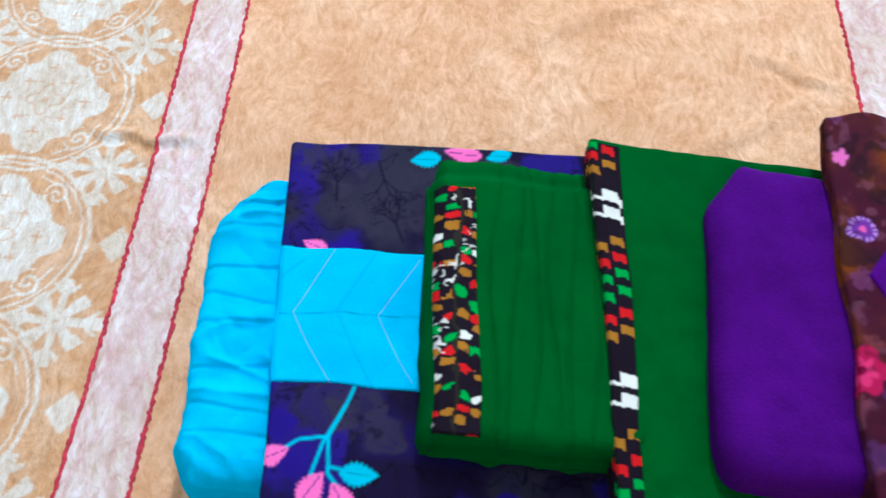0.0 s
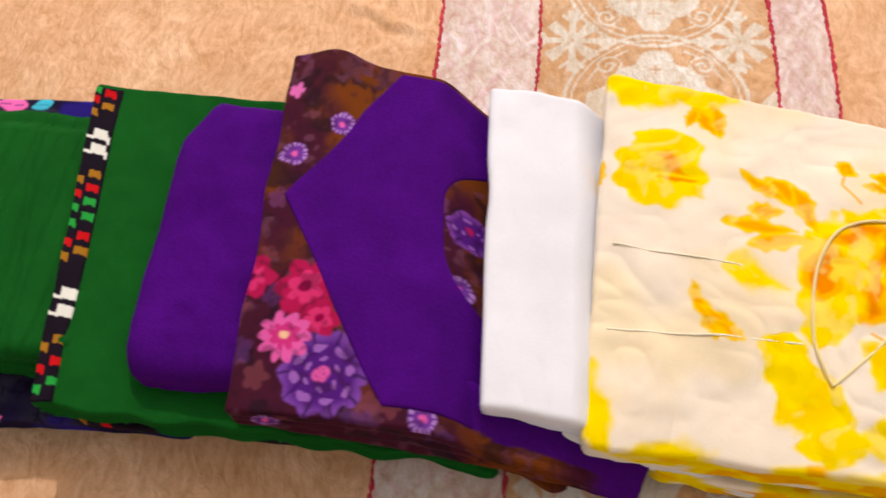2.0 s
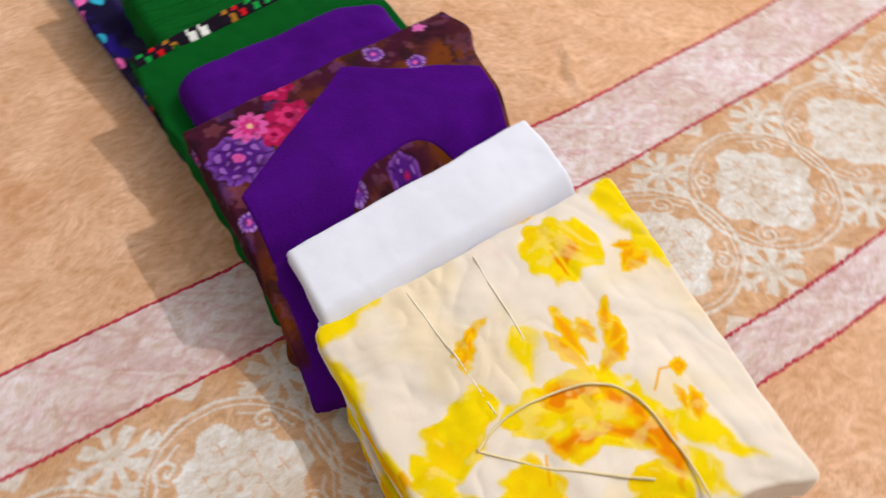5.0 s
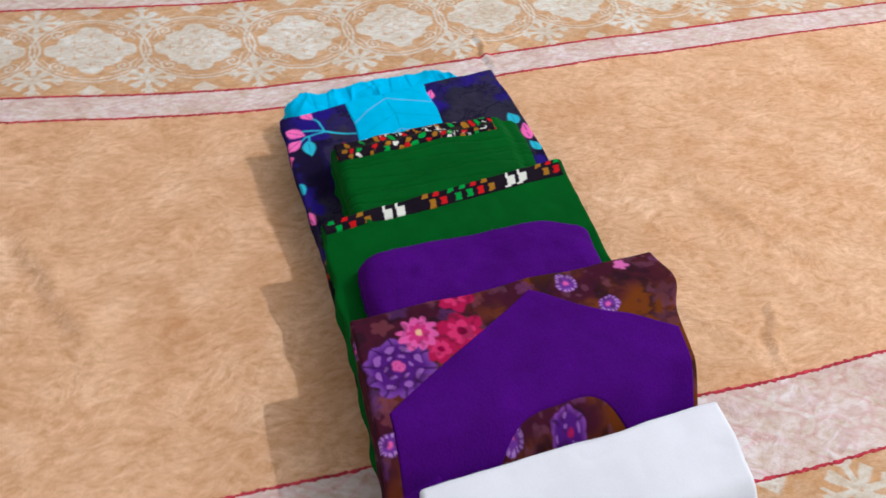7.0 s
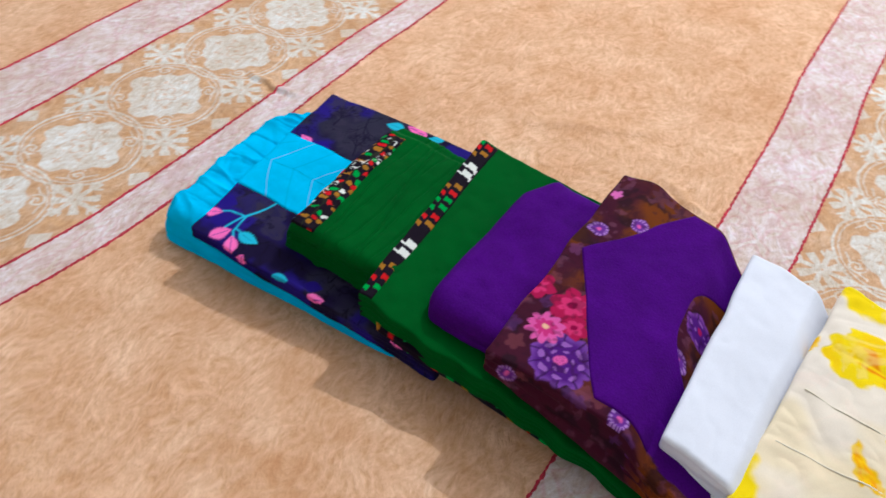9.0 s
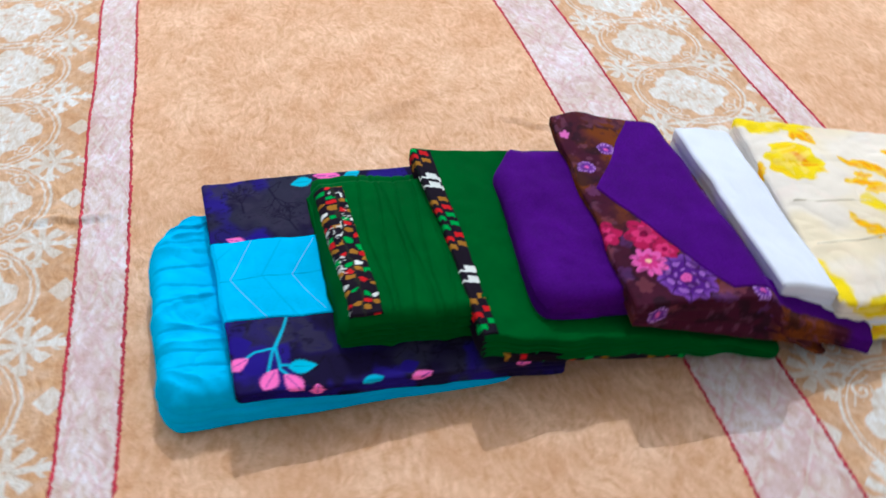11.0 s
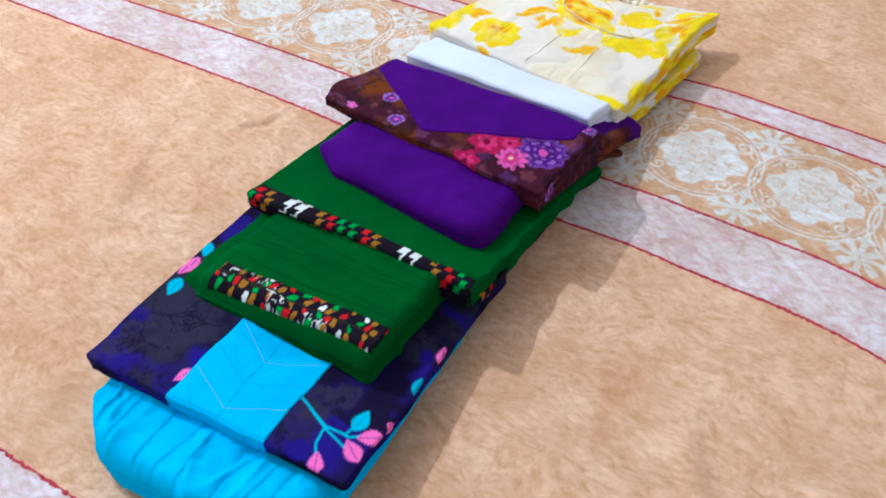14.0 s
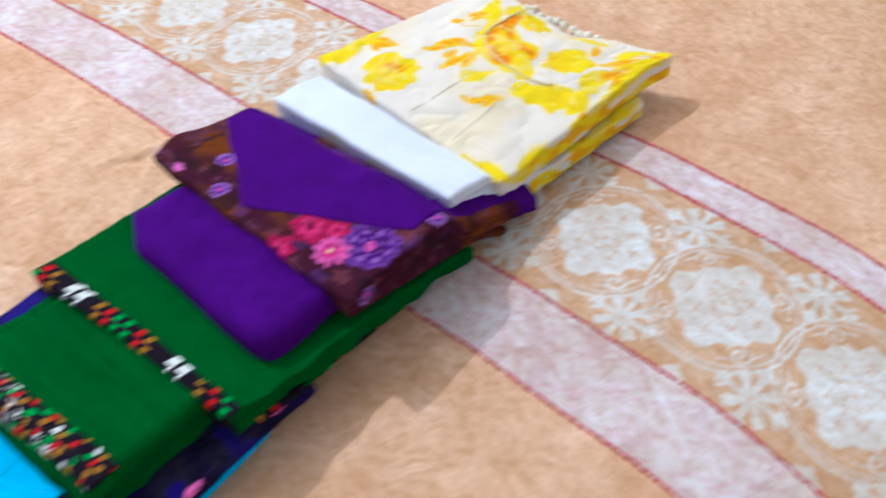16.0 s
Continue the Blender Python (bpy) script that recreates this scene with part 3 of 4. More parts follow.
def navy_print(x, y, s, t):
    img = np.zeros(x.shape + (3,)) + np.array((0.010, 0.006, 0.035))
    img = over(img, 0.75 * smooth(fractal(x * 16, y * 16, 2, 4), 0.0, 0.7), GREY)
    img = over(img, 0.8 * smooth(fractal(x * 14, y * 14, 8, 3), 0.15, 0.7), (0.015, 0.008, 0.14))
    x0, y0 = x, y
    x, y = x + 0.010 * fractal(x * 40, y * 40, 51, 3), y + 0.010 * fractal(x * 40, y * 40, 57, 3)
    vein = np.abs(fractal(x * 34, y * 34, 71, 3))
    img = over(img, 0.85 * smooth(0.07 - vein, 0, 0.05), (0.006, 0.004, 0.016))
    img = over(img, 0.9 * smooth(fractal(x * 26, y * 26, 77, 2), 0.15, 0.6), (0.020, 0.010, 0.21))
    for c, r in (((0.165, 0.535), 0.030), ((0.225, 0.500), 0.036), ((0.185, 0.340), 0.024), ((0.30, 0.52), 0.03), ((0.34, 0.33), 0.03), ((0.22, 0.335), 0.022)):
        patch = smooth(1.15 - np.hypot(x - c[0], (y - c[1]) * 1.3) / r + 0.5 * fractal(x * 60, y * 60, 83, 2), 0, 0.5)
        img = over(img, (0.35 + 0.45 * smooth(fractal(x * 130, y * 130, 29, 3), -0.2, 0.4)) * patch, (0.034, 0.029, 0.062))
    rnd = random.Random(9)

    def twig(img, a, ang, length, width):
        """A bare branch forking into finer ones."""
        b = (a[0] + length * math.cos(ang), a[1] + length * math.sin(ang))
        img = over(img, 0.9 * line(x0, y0, a, b, width, 0.0005), (0.006, 0.004, 0.022))
        if width > 0.0006:
            for turn in (-0.55, 0.1, 0.6):
                img = twig(img, b, ang + turn + rnd.uniform(-0.2, 0.2), length * rnd.uniform(0.6, 0.85), width * 0.68)
        return img

    for a, ang in (((0.178, 0.500), 1.7), ((0.232, 0.470), 2.0), ((0.205, 0.535), -1.2), ((0.30, 0.50), 1.4), ((0.33, 0.31), 1.6)):
        img = twig(img, a, ang, 0.016, 0.0017)
    x, y = x0, y0
    img = over(img, 0.6 * smooth(fractal(x * 260, y * 260, 5, 2) + 0.6 * fractal(x * 20, y * 20, 6, 2), 0.75, 0.95), (0.006, 0.004, 0.02))
    for c, l, w, a in (((0.167, 0.330), 0.024, 0.021, 10), ((0.181, 0.307), 0.024, 0.019, 70), ((0.193, 0.4625), 0.02, 0.012, 0), ((0.32, 0.295), 0.02, 0.014, 20)):
        img = over(img, leaf(x, y, c, l, w, a), INDIGO)
    for pts in (((0.212, 0.362), (0.199, 0.323), (0.180, 0.320), (0.170, 0.313)), ((0.206, 0.345), (0.196, 0.318), (0.192, 0.297)), ((0.199, 0.323), (0.203, 0.300), (0.212, 0.292)), ((0.202, 0.304), (0.212, 0.304))):
        img = over(img, stroke(x, y, pts, 0.0022), SKY)
    for c, l, w, a in (((0.166, 0.310), 0.020, 0.016, 25), ((0.194, 0.290), 0.024, 0.019, 60), ((0.214, 0.286), 0.024, 0.018, 130), ((0.268, 0.548), 0.030, 0.016, 175), ((0.169, 0.4615), 0.020, 0.012, 160), ((0.235, 0.277), 0.014, 0.016, 90), ((0.330, 0.284), 0.022, 0.014, 20), ((0.43, 0.29), 0.02, 0.014, 30)):
        img = over(img, leaf(x, y, c, l, w, a, 9), PINK)
        p, q = local(x, y, c, a)
        img = over(img, (np.abs(q) < 0.0005) * (np.abs(p) < l * 0.4), (0.3, 0.05, 0.3))
    for c, l, w, a in (((0.223, 0.303), 0.026, 0.017, 5), ((0.240, 0.541), 0.024, 0.016, 190), ((0.295, 0.548), 0.02, 0.013, 200), ((0.285, 0.283), 0.02, 0.012, 10)):
        img = over(img, leaf(x, y, c, l, w, a, 8), SKY)
        img = over(img, 0.7 * line(x, y, (c[0] - l * 0.3, c[1]), (c[0] + l * 0.3, c[1]), 0.0008), (0.01, 0.2, 0.35))
    return over(img, (s < 0.03) & (t > 0.292) & (t < 0.662), CYAN)


def band_print(x, y, s, t):
    img = plain(CYAN, 0.04, 3)(x, y, s, t)
    for pts in (((0.186, 0.462), (0.162, 0.408), (0.197, 0.355)), ((0.246, 0.456), (0.221, 0.411), (0.250, 0.366))):
        img = over(img, 0.65 * stroke(x, y, pts, 0.0011), (0.32, 0.38, 0.80))
    img = over(img, 0.7 * line(x, y, (0.14, 0.405), (0.26, 0.414), 0.0008), (0.0, 0.16, 0.36))
    for pts in (((0.216, 0.462), (0.192, 0.410), (0.225, 0.358)), ((0.165, 0.45), (0.146, 0.43))):
        img = over(img, 0.45 * stroke(x, y, pts, 0.0012), (0.0, 0.28, 0.55))
    return img


navy = thing("folded_kurta", (0.3, 0.41, 0.04), "dark navy floral kurta with sky blue band, folded", "clothing", "folded clothes in a row")
f = Fold([(0.134, 0.552, 0.074), (0.47, 0.557, 0.074), (0.474, 0.290, 0.032), (0.163, 0.277, 0.056)], [0.052, 0.02, 0.008, 0.044], r=0.003, rc=0.005, layers=3, pinch=0.0020, wave=0.0016, seed=2)
f.build("body", LAWN, navy, navy_print, 0.0012)
f.panel("blue_band", COTTON, navy, 0.292, 0.662, lambda t: 0.006, lambda t: 0.46, band_print, 0.0014)
adopt(navy)

# ---------- green garments ----------
GREEN, RED2, OCHRE, WHITE, LIME, BLACK = (0.0, 0.089, 0.011), (0.55, 0.008, 0.012), (0.36, 0.16, 0.015), (0.75, 0.78, 0.75), (0.0, 0.33, 0.05), (0.010, 0.006, 0.014)


def strip_print(x, y, s, t):
    """Stepped blocks in two columns on black, set along the strip."""
    k = (x - 0.361 - 0.023 * (1 - t) + 0.012) / 0.034
    img = np.zeros(x.shape + (3,)) + np.array(BLACK)
    rows = ((0.985, LIME), (0.95, RED2), (0.905, OCHRE), (0.672, OCHRE), (0.625, RED2), (0.578, LIME), (0.530, LIME), (0.470, RED2), (0.425, OCHRE), (0.165, OCHRE), (0.105, RED2), (0.05, LIME))
    for v, colour in rows:
        for col, shift in ((0.76, 0.012), (0.42, -0.010), (0.08, 0.012)):
            lean = t - v - shift + 0.02 * (k - col)
            block = (np.abs(k - col) < 0.13) & (np.abs(lean) < 0.0130)
            img = over(img, block & ~((np.abs(k - col) < 0.06) & (lean < -0.009)), colour)
    for v in (0.795, 0.285):
        white = np.zeros(k.shape, dtype=bool)
        for shift in (0.025, -0.025):
            w = t - v - shift + 0.024 * (k - 0.5)
            white |= (np.abs(k - 0.72) < 0.17) & (np.abs(w - 0.004) < 0.0165)
            white |= (np.abs(k - 0.40) < 0.20) & (np.abs(w + 0.012) < 0.0048)
            white |= (np.abs(k - 0.24) < 0.045) & (np.abs(w) < 0.016)
            white |= (np.abs(k - 0.92) < 0.035) & (np.abs(w + 0.012) < 0.012)
        img = over(img, white, WHITE)
    return img


def crushed_print(x, y, s, t):
    """The same print, gathered into uneven scraps either side of a seam."""
    k = (s - s.min()) / (s.max() - s.min() + 1e-9) + 0.07 * vnoise(x * 160, y * 120, 3)
    v = t + 0.008 * np.sin(k * 9) + 0.006 * vnoise(x * 150, y * 150, 5) + np.where(k < 0.5, 0.012, 0)
    img = np.zeros(x.shape + (3,)) + np.array(BLACK)
    cell = np.floor(v / 0.036).astype(int)
    inside = np.abs(v / 0.036 - cell - 0.5)
    column = np.floor(np.clip(k, 0, 0.999) * 4).astype(int)
    across = np.abs(k * 4 - column - 0.5)
    order = (LIME, BLACK, RED2, BLACK, OCHRE, WHITE, BLACK, OCHRE, BLACK, LIME, BLACK, OCHRE, RED2)
    col = np.array(order)[(cell + column * 5) % len(order)]
    show = (inside + 0.25 * across < 0.40 + 0.12 * vnoise(x * 120, y * 120, 35)) & (across < 0.44) & (fractal(x * 120, y * 120, 12, 2) > -0.55)
    img = np.where(show[..., None], col, img)
    thin = smooth(0.18 - np.abs(vnoise(x * 150, y * 330, 31)), 0, 0.08) * (vnoise(x * 60, y * 60, 33) > 0.55)
    img = over(img, thin * 0.8, WHITE)
    return over(img, np.abs(k - 0.5) < 0.03, (0.02, 0.02, 0.015))


def bundle_rise(s, t, x, y):
    z = -0.012 * smooth(0.10 - s, 0, 0.10) - 0.010 * smooth(t, 0.86, 0.93)
    for k in range(7):
        xk = 0.302 + 0.013 * k + 0.004 * np.sin(y * 25 + k * 2) - 0.03 * (y - 0.4)
        z = z - 0.0019 * np.exp(-((x - xk) / 0.0012) ** 2) + 0.0007 * np.exp(-((x - xk - 0.005) / 0.004) ** 2)
    return z


bundle = thing("folded_trousers", (0.32, 0.42, 0.06), "green cotton trousers folded into a thick bundle with a printed hem", "clothing", "folded clothes in a row")
f = Fold([(0.244, 0.541, 0.093), (0.405, 0.534, 0.091), (0.405, 0.319, 0.086), (0.259, 0.319, 0.092)], [0.068, 0.058, 0.045, 0.050], r=0.013, rc=0.012, layers=4, pinch=0.0060, flare=0.002, wave=0.0022, seed=5, rise=bundle_rise)
f.build("body", COTTON, bundle, plain(GREEN, 0.10, 5), 0.0012)
f.panel("printed_hem", LAWN, bundle, 0.018, 0.845, lambda t: 0.030 + 0.040 * (1 - t), lambda t: 0.220 + 0.060 * (1 - t), crushed_print, 0.0016, 0.0009)
adopt(bundle)


def green_rise(s, t, x, y):
    return 0.004 * smooth(0.2 - s, 0, 0.2) - 0.012 * smooth(s, 0.55, 0.95)


def green_edge(s, t):
    knob = np.exp(-((s - 0.975) / 0.04) ** 2) * smooth(0.2 - t, 0, 0.2)
    return 0.004 * knob, -0.010 * knob + 0.0018 * np.sin(s * 40) * smooth(0.1 - t, 0, 0.1)


green = thing("folded_kurta", (0.53, 0.41, 0.03), "plain green cotton kurta with a block print border strip, folded flat", "clothing", "folded clothes in a row")
f = Fold([(0.361, 0.549, 0.100), (0.700, 0.540, 0.070), (0.695, 0.286, 0.030), (0.384, 0.285, 0.080)], [0.084, 0.002, 0.002, 0.052], r=0.0028, rc=0.004, layers=4, pinch=0.003, wave=0.0020, seed=7, rise=green_rise, edge=green_edge)




def green_print(x, y, s, t):
    wrap = (x < 0.361 + 0.023 * (1 - t) + 0.001) & (s < 0.02)
    return np.where(wrap[..., None], strip_print(x, y, s, t), plain(GREEN, 0.05, 8)(x, y, s, t))


f.build("body", COTTON, green, green_print, 0.0012)


def hem_print(x, y, s, t):
    img = np.zeros(x.shape + (3,)) + np.array(BLACK)
    for colour, k in ((RED2, 0.0), (OCHRE, 0.33), (LIME, 0.66)):
        img = over(img, (np.abs((x / 0.05 + k) % 1 - 0.5) < 0.07) * (vnoise(x * 90, y * 90, 3) > -0.1), colour)
    return img


hem = Fold([(0.42, 0.53, 0.050), (0.62, 0.53, 0.022), (0.60, 0.2895, 0.018), (0.405, 0.2830, 0.056)], [0.04, 0.010, 0.010, 0.046], r=0.002, rc=0.006, layers=1, pinch=0.001, wave=0.001, seed=71)
hem.build("printed_hem", LAWN, green, hem_print, 0.002)
f.panel("printed_strip", LAWN, green, 0.004, 0.985, lambda t: 0.002, lambda t: 0.050 + 0.020 * t, strip_print, 0.0014, 0.0008)
adopt(green)

# ---------- plain purple garment ----------
PURPLE = (0.060, 0.002, 0.175)
purple = thing("folded_trousers", (0.52, 0.42, 0.08), "plain deep purple crepe trousers folded into a soft roll", "clothing", "folded clothes in a row")


def purple_edge(s, t):
    return 0.022 * np.clip(1 - s * 4, 0, 1) * smooth(t, 0.80, 1.0) + 0.004 * np.clip(1 - s * 4, 0, 1) * smooth(0.1 - t, 0, 0.1), 0 * s


f = Fold([(0.441, 0.536, 0.110), (0.62, 0.526, 0.098), (0.60, 0.310, 0.086), (0.442, 0.307, 0.101)], [0.080, 0.07, 0.06, 0.068], r=0.018, rc=0.014, layers=2, pinch=0.0022, wave=0.0030, seed=9, edge=purple_edge)
f.build("upper_fold", CREPE, purple, plain(PURPLE, 0.06, 9))
f = Fold([(0.443, 0.533, 0.090), (0.62, 0.522, 0.076), (0.60, 0.313, 0.066), (0.441, 0.308, 0.082)], [0.076, 0.05, 0.05, 0.060], r=0.008, rc=0.012, layers=2, pinch=0.003, wave=0.002, seed=10, edge=purple_edge)
f.build("lower_fold", CREPE, purple, plain(PURPLE, 0.06, 10), 0.002)
adopt(purple)

# ---------- maroon printed garment ----------
MAROON, RUST, PLUM, MAGENTA, ROSEPINK = (0.052, 0.007, 0.022), (0.150, 0.036, 0.006), (0.075, 0.010, 0.19), (0.40, 0.008, 0.075), (0.68, 0.10, 0.38)


def rosette(img, x, y, c, r, n, colour, rim, heart):
    """A dark many-petalled flower: violet lobes paler at their tips, a ring of pale ovals and a dotted heart."""
    a, d = np.arctan2(y - c[1], x - c[0]), np.hypot(x - c[0], y - c[1])
    body = petals(x, y, c, r, n, 0.14)
    img = over(img, body, colour)
    img = over(img, 0.75 * body * smooth(d / r, 0.62, 0.98), rim)
    gap = np.abs(((a * n / 6.2832) + 0.5) % 1 - 0.5)
    img = over(img, 0.8 * body * smooth(0.10 - gap, 0, 0.08) * smooth(d / r, 0.45, 0.7), (0.020, 0.003, 0.05))
    for ring, size, count, turn in ((0.62, 0.15, n - 2, 0.2), (0.36, 0.10, n - 4, 0.5)):
        for k in range(count):
            w = 6.2832 * k / count + turn
            p, q = local(x, y, (c[0] + ring * r * math.cos(w), c[1] + ring * r * math.sin(w)), math.degrees(w) + 90)
            img = over(img, 0.8 * smooth(size * r - np.hypot(p, q * 1.8), -0.0006, 0.0006), (0.34, 0.13, 0.52))
    img = over(img, disc(x, y, c, r * 0.19), heart)
    return over(img, 0.5 * disc(x, y, c, r * 0.19) * smooth(fractal(x * 900, y * 900, 3, 1), 0.1, 0.3), (0.3, 0.02, 0.2))


def maroon_print(x, y, s, t):
    x, y = x + 0.0016 * fractal(x * 110, y * 110, 81, 2), y + 0.0016 * fractal(x * 110, y * 110, 87, 2)
    img = np.zeros(x.shape + (3,)) + np.array(MAROON)
    img = over(img, smooth(vnoise(x * 18, y * 11, 14) + 0.4 * vnoise(x * 50, y * 50, 15), -0.5, 0.1), RUST)
    img = over(img, 0.7 * smooth(fractal(x * 60, y * 60, 17, 3), 0.3, 0.7), (0.012, 0.006, 0.012))
    img = over(img, 0.5 * smooth(fractal(x * 110, y * 110, 19, 2), 0.45, 0.8), (0.16, 0.05, 0.10))
    rnd = random.Random(5)
    for k in range(46):
        c = (rnd.uniform(0.52, 0.76), rnd.uniform(0.262, 0.40) if k % 3 else rnd.uniform(0.38, 0.58))
        r = rnd.uniform(0.006, 0.011)
        img = over(img, 0.5 * petals(x, y, c, r, 5, 0.35, k), ((0.17, 0.045, 0.16), (0.20, 0.05, 0.07), (0.10, 0.03, 0.16))[k % 3])
    for c, r in (((0.573, 0.548), 0.013), ((0.60, 0.545), 0.011)):
        img = over(img, 0.6 * petals(x, y, c, r, 6, 0.5), (0.10, 0.03, 0.06))
    for c, r, n in (((0.565, 0.372), 0.022, 6), ((0.525, 0.378), 0.018, 6), ((0.578, 0.350), 0.016, 5)):
        img = over(img, petals(x, y, c, r, n, 0.3), MAGENTA)
        img = over(img, petals(x, y, c, r * 0.6, n, 0.4, 1.0), (0.62, 0.03, 0.16))
        img = over(img, disc(x, y, c, r * 0.2), (0.25, 0.0, 0.05))
    img = rosette(img, x, y, (0.672, 0.430), 0.016, 6, PLUM, (0.28, 0.08, 0.45), MAGENTA)
    img = rosette(img, x, y, (0.586, 0.312), 0.030, 10, PLUM, (0.22, 0.07, 0.42), ROSEPINK)
    img = over(img, petals(x, y, (0.557, 0.336), 0.0185, 10, 0.28), ROSEPINK)
    img = over(img, petals(x, y, (0.557, 0.336), 0.011, 8, 0.4, 1.0), (0.55, 0.03, 0.20))
    img = over(img, disc(x, y, (0.557, 0.336), 0.003), (0.75, 0.45, 0.3))
    for c in ((0.573, 0.503), (0.539, 0.477), (0.668, 0.381), (0.548, 0.268), (0.653, 0.288)):
        img = over(img, disc(x, y, c, 0.0098), (0.14, 0.03, 0.30))
        a, d = np.arctan2(y - c[1], x - c[0]), np.hypot(x - c[0], y - c[1])
        img = over(img, smooth(0.0016 - np.abs(d - 0.0082), -0.0006, 0.0006) * (np.cos(14 * a) > -0.3), (0.42, 0.22, 0.62))
        img = over(img, disc(x, y, c, 0.0026), ROSEPINK)
    img = over(img, petals(x, y, (0.533, 0.531), 0.0065, 5, 0.4), (0.65, 0.14, 0.45))
    return over(img, 0.45 * smooth(fractal(x * 190, y * 190, 91, 2), 0.2, 0.7), (0.03, 0.006, 0.02))


def maroon_rise(s, t, x, y):
    return -0.042 * smooth(s, 0.60, 0.86) - 0.045 * smooth(s, 0.55, 1.0) * smooth(0.30 - t, 0, 0.30)


def maroon_edge(s, t):
    lift = 0.014 * np.exp(-((s - 0.18) / 0.14) ** 2) + 0.002 * np.exp(-((s - 0.50) / 0.14) ** 2)
    return 0.001 * np.sin(t * 19) * (1 - s) ** 3, lift * smooth(t, 0.75, 1.0) - 0.008 * np.exp(-((s - 0.95) / 0.06) ** 2) * smooth(0.2 - t, 0, 0.2)


maroon = thing("folded_kurta", (0.62, 0.42, 0.09), "maroon floral print kurta with a pointed purple yoke, folded", "clothing", "folded clothes in a row")
f = Fold([(0.525, 0.565, 0.118), (0.712, 0.544, 0.108), (0.748, 0.277, 0.100), (0.524, 0.285, 0.101)], [0.106, 0.03, 0.012, 0.074], r=0.003, rc=0.003, layers=3, pinch=0.002, wave=0.0014, seed=12, rise=maroon_rise, edge=maroon_edge)
f.build("body", LAWN, maroon, maroon_print, 0.0011)


def yoke_left(t):
    return 0.075 + (0.395 * (0.565 - t) / 0.535 if t < 0.565 else 0.385 * (t - 0.565) / 0.425)


def yoke_right(t):
    return 0.97 - 0.33 * math.exp(-((t - 0.535) / 0.25) ** 4)


def tail_print(x, y, s, t):
    edge = smooth(0.85 - s, 0, 0.1)[..., None] * smooth(0.30 - t + 0.05 * vnoise(x * 60, y * 60, 6), 0, 0.04)[..., None]
    return plain(PURPLE, 0.06, 23)(x, y, s, t) * (1 - edge) + maroon_print(x, y, s, t) * edge


tail = Fold([(0.672, 0.325, 0.088), (0.803, 0.295, 0.028), (0.792, 0.265, 0.025), (0.652, 0.284, 0.078)], [0.05, 0.010, 0.008, 0.05], r=0.004, rc=0.005, layers=2, pinch=0.002, wave=0.0022, seed=26)
tail.build("hanging_corner", CREPE, maroon, tail_print, 0.0014)
f.panel("purple_yoke", CREPE, maroon, 0.045, 0.985, yoke_left, yoke_right, plain(PURPLE, 0.06, 22), 0.0016)
adopt(maroon)

# ---------- white garment ----------
white = thing("folded_trousers", (0.77, 0.42, 0.05), "plain white cotton trousers folded smooth, tucked under the yellow kurta", "clothing", "folded clothes in a row")


def white_rise(s, t, x, y):
    return 0.003 * np.exp(-((s - 0.15) / 0.15) ** 2) - 0.034 * smooth(s, 0.36, 0.58)


f = Fold([(0.705, 0.552, 0.062), (0.885, 0.55, 0.044), (0.878, 0.277, 0.016), (0.715, 0.300, 0.060)], [0.02, 0.002, 0.004, 0.036], r=0.005, rc=0.010, layers=2, pinch=0.002, wave=0.0012, seed=15)
f.build("lower_fold", VOILE, white, plain((0.78, 0.79, 0.83), 0.02, 6), 0.002)
f = Fold([(0.678, 0.556, 0.098), (0.86, 0.552, 0.070), (0.85, 0.296, 0.052), (0.688, 0.303, 0.088)], [0.066, 0.04, 0.03, 0.056], r=0.005, rc=0.003, layers=2, pinch=0.0015, wave=0.0010, seed=14, rise=white_rise)
f.build("upper_fold", VOILE, white, plain((0.78, 0.82, 0.93), 0.02, 4))
adopt(white)

# ---------- yellow printed garment ----------
LEMON, GOLD, ORANGE, IVORY = (0.90, 0.68, 0.0), (0.88, 0.44, 0.0), (0.82, 0.20, 0.0), (0.84, 0.76, 0.65)


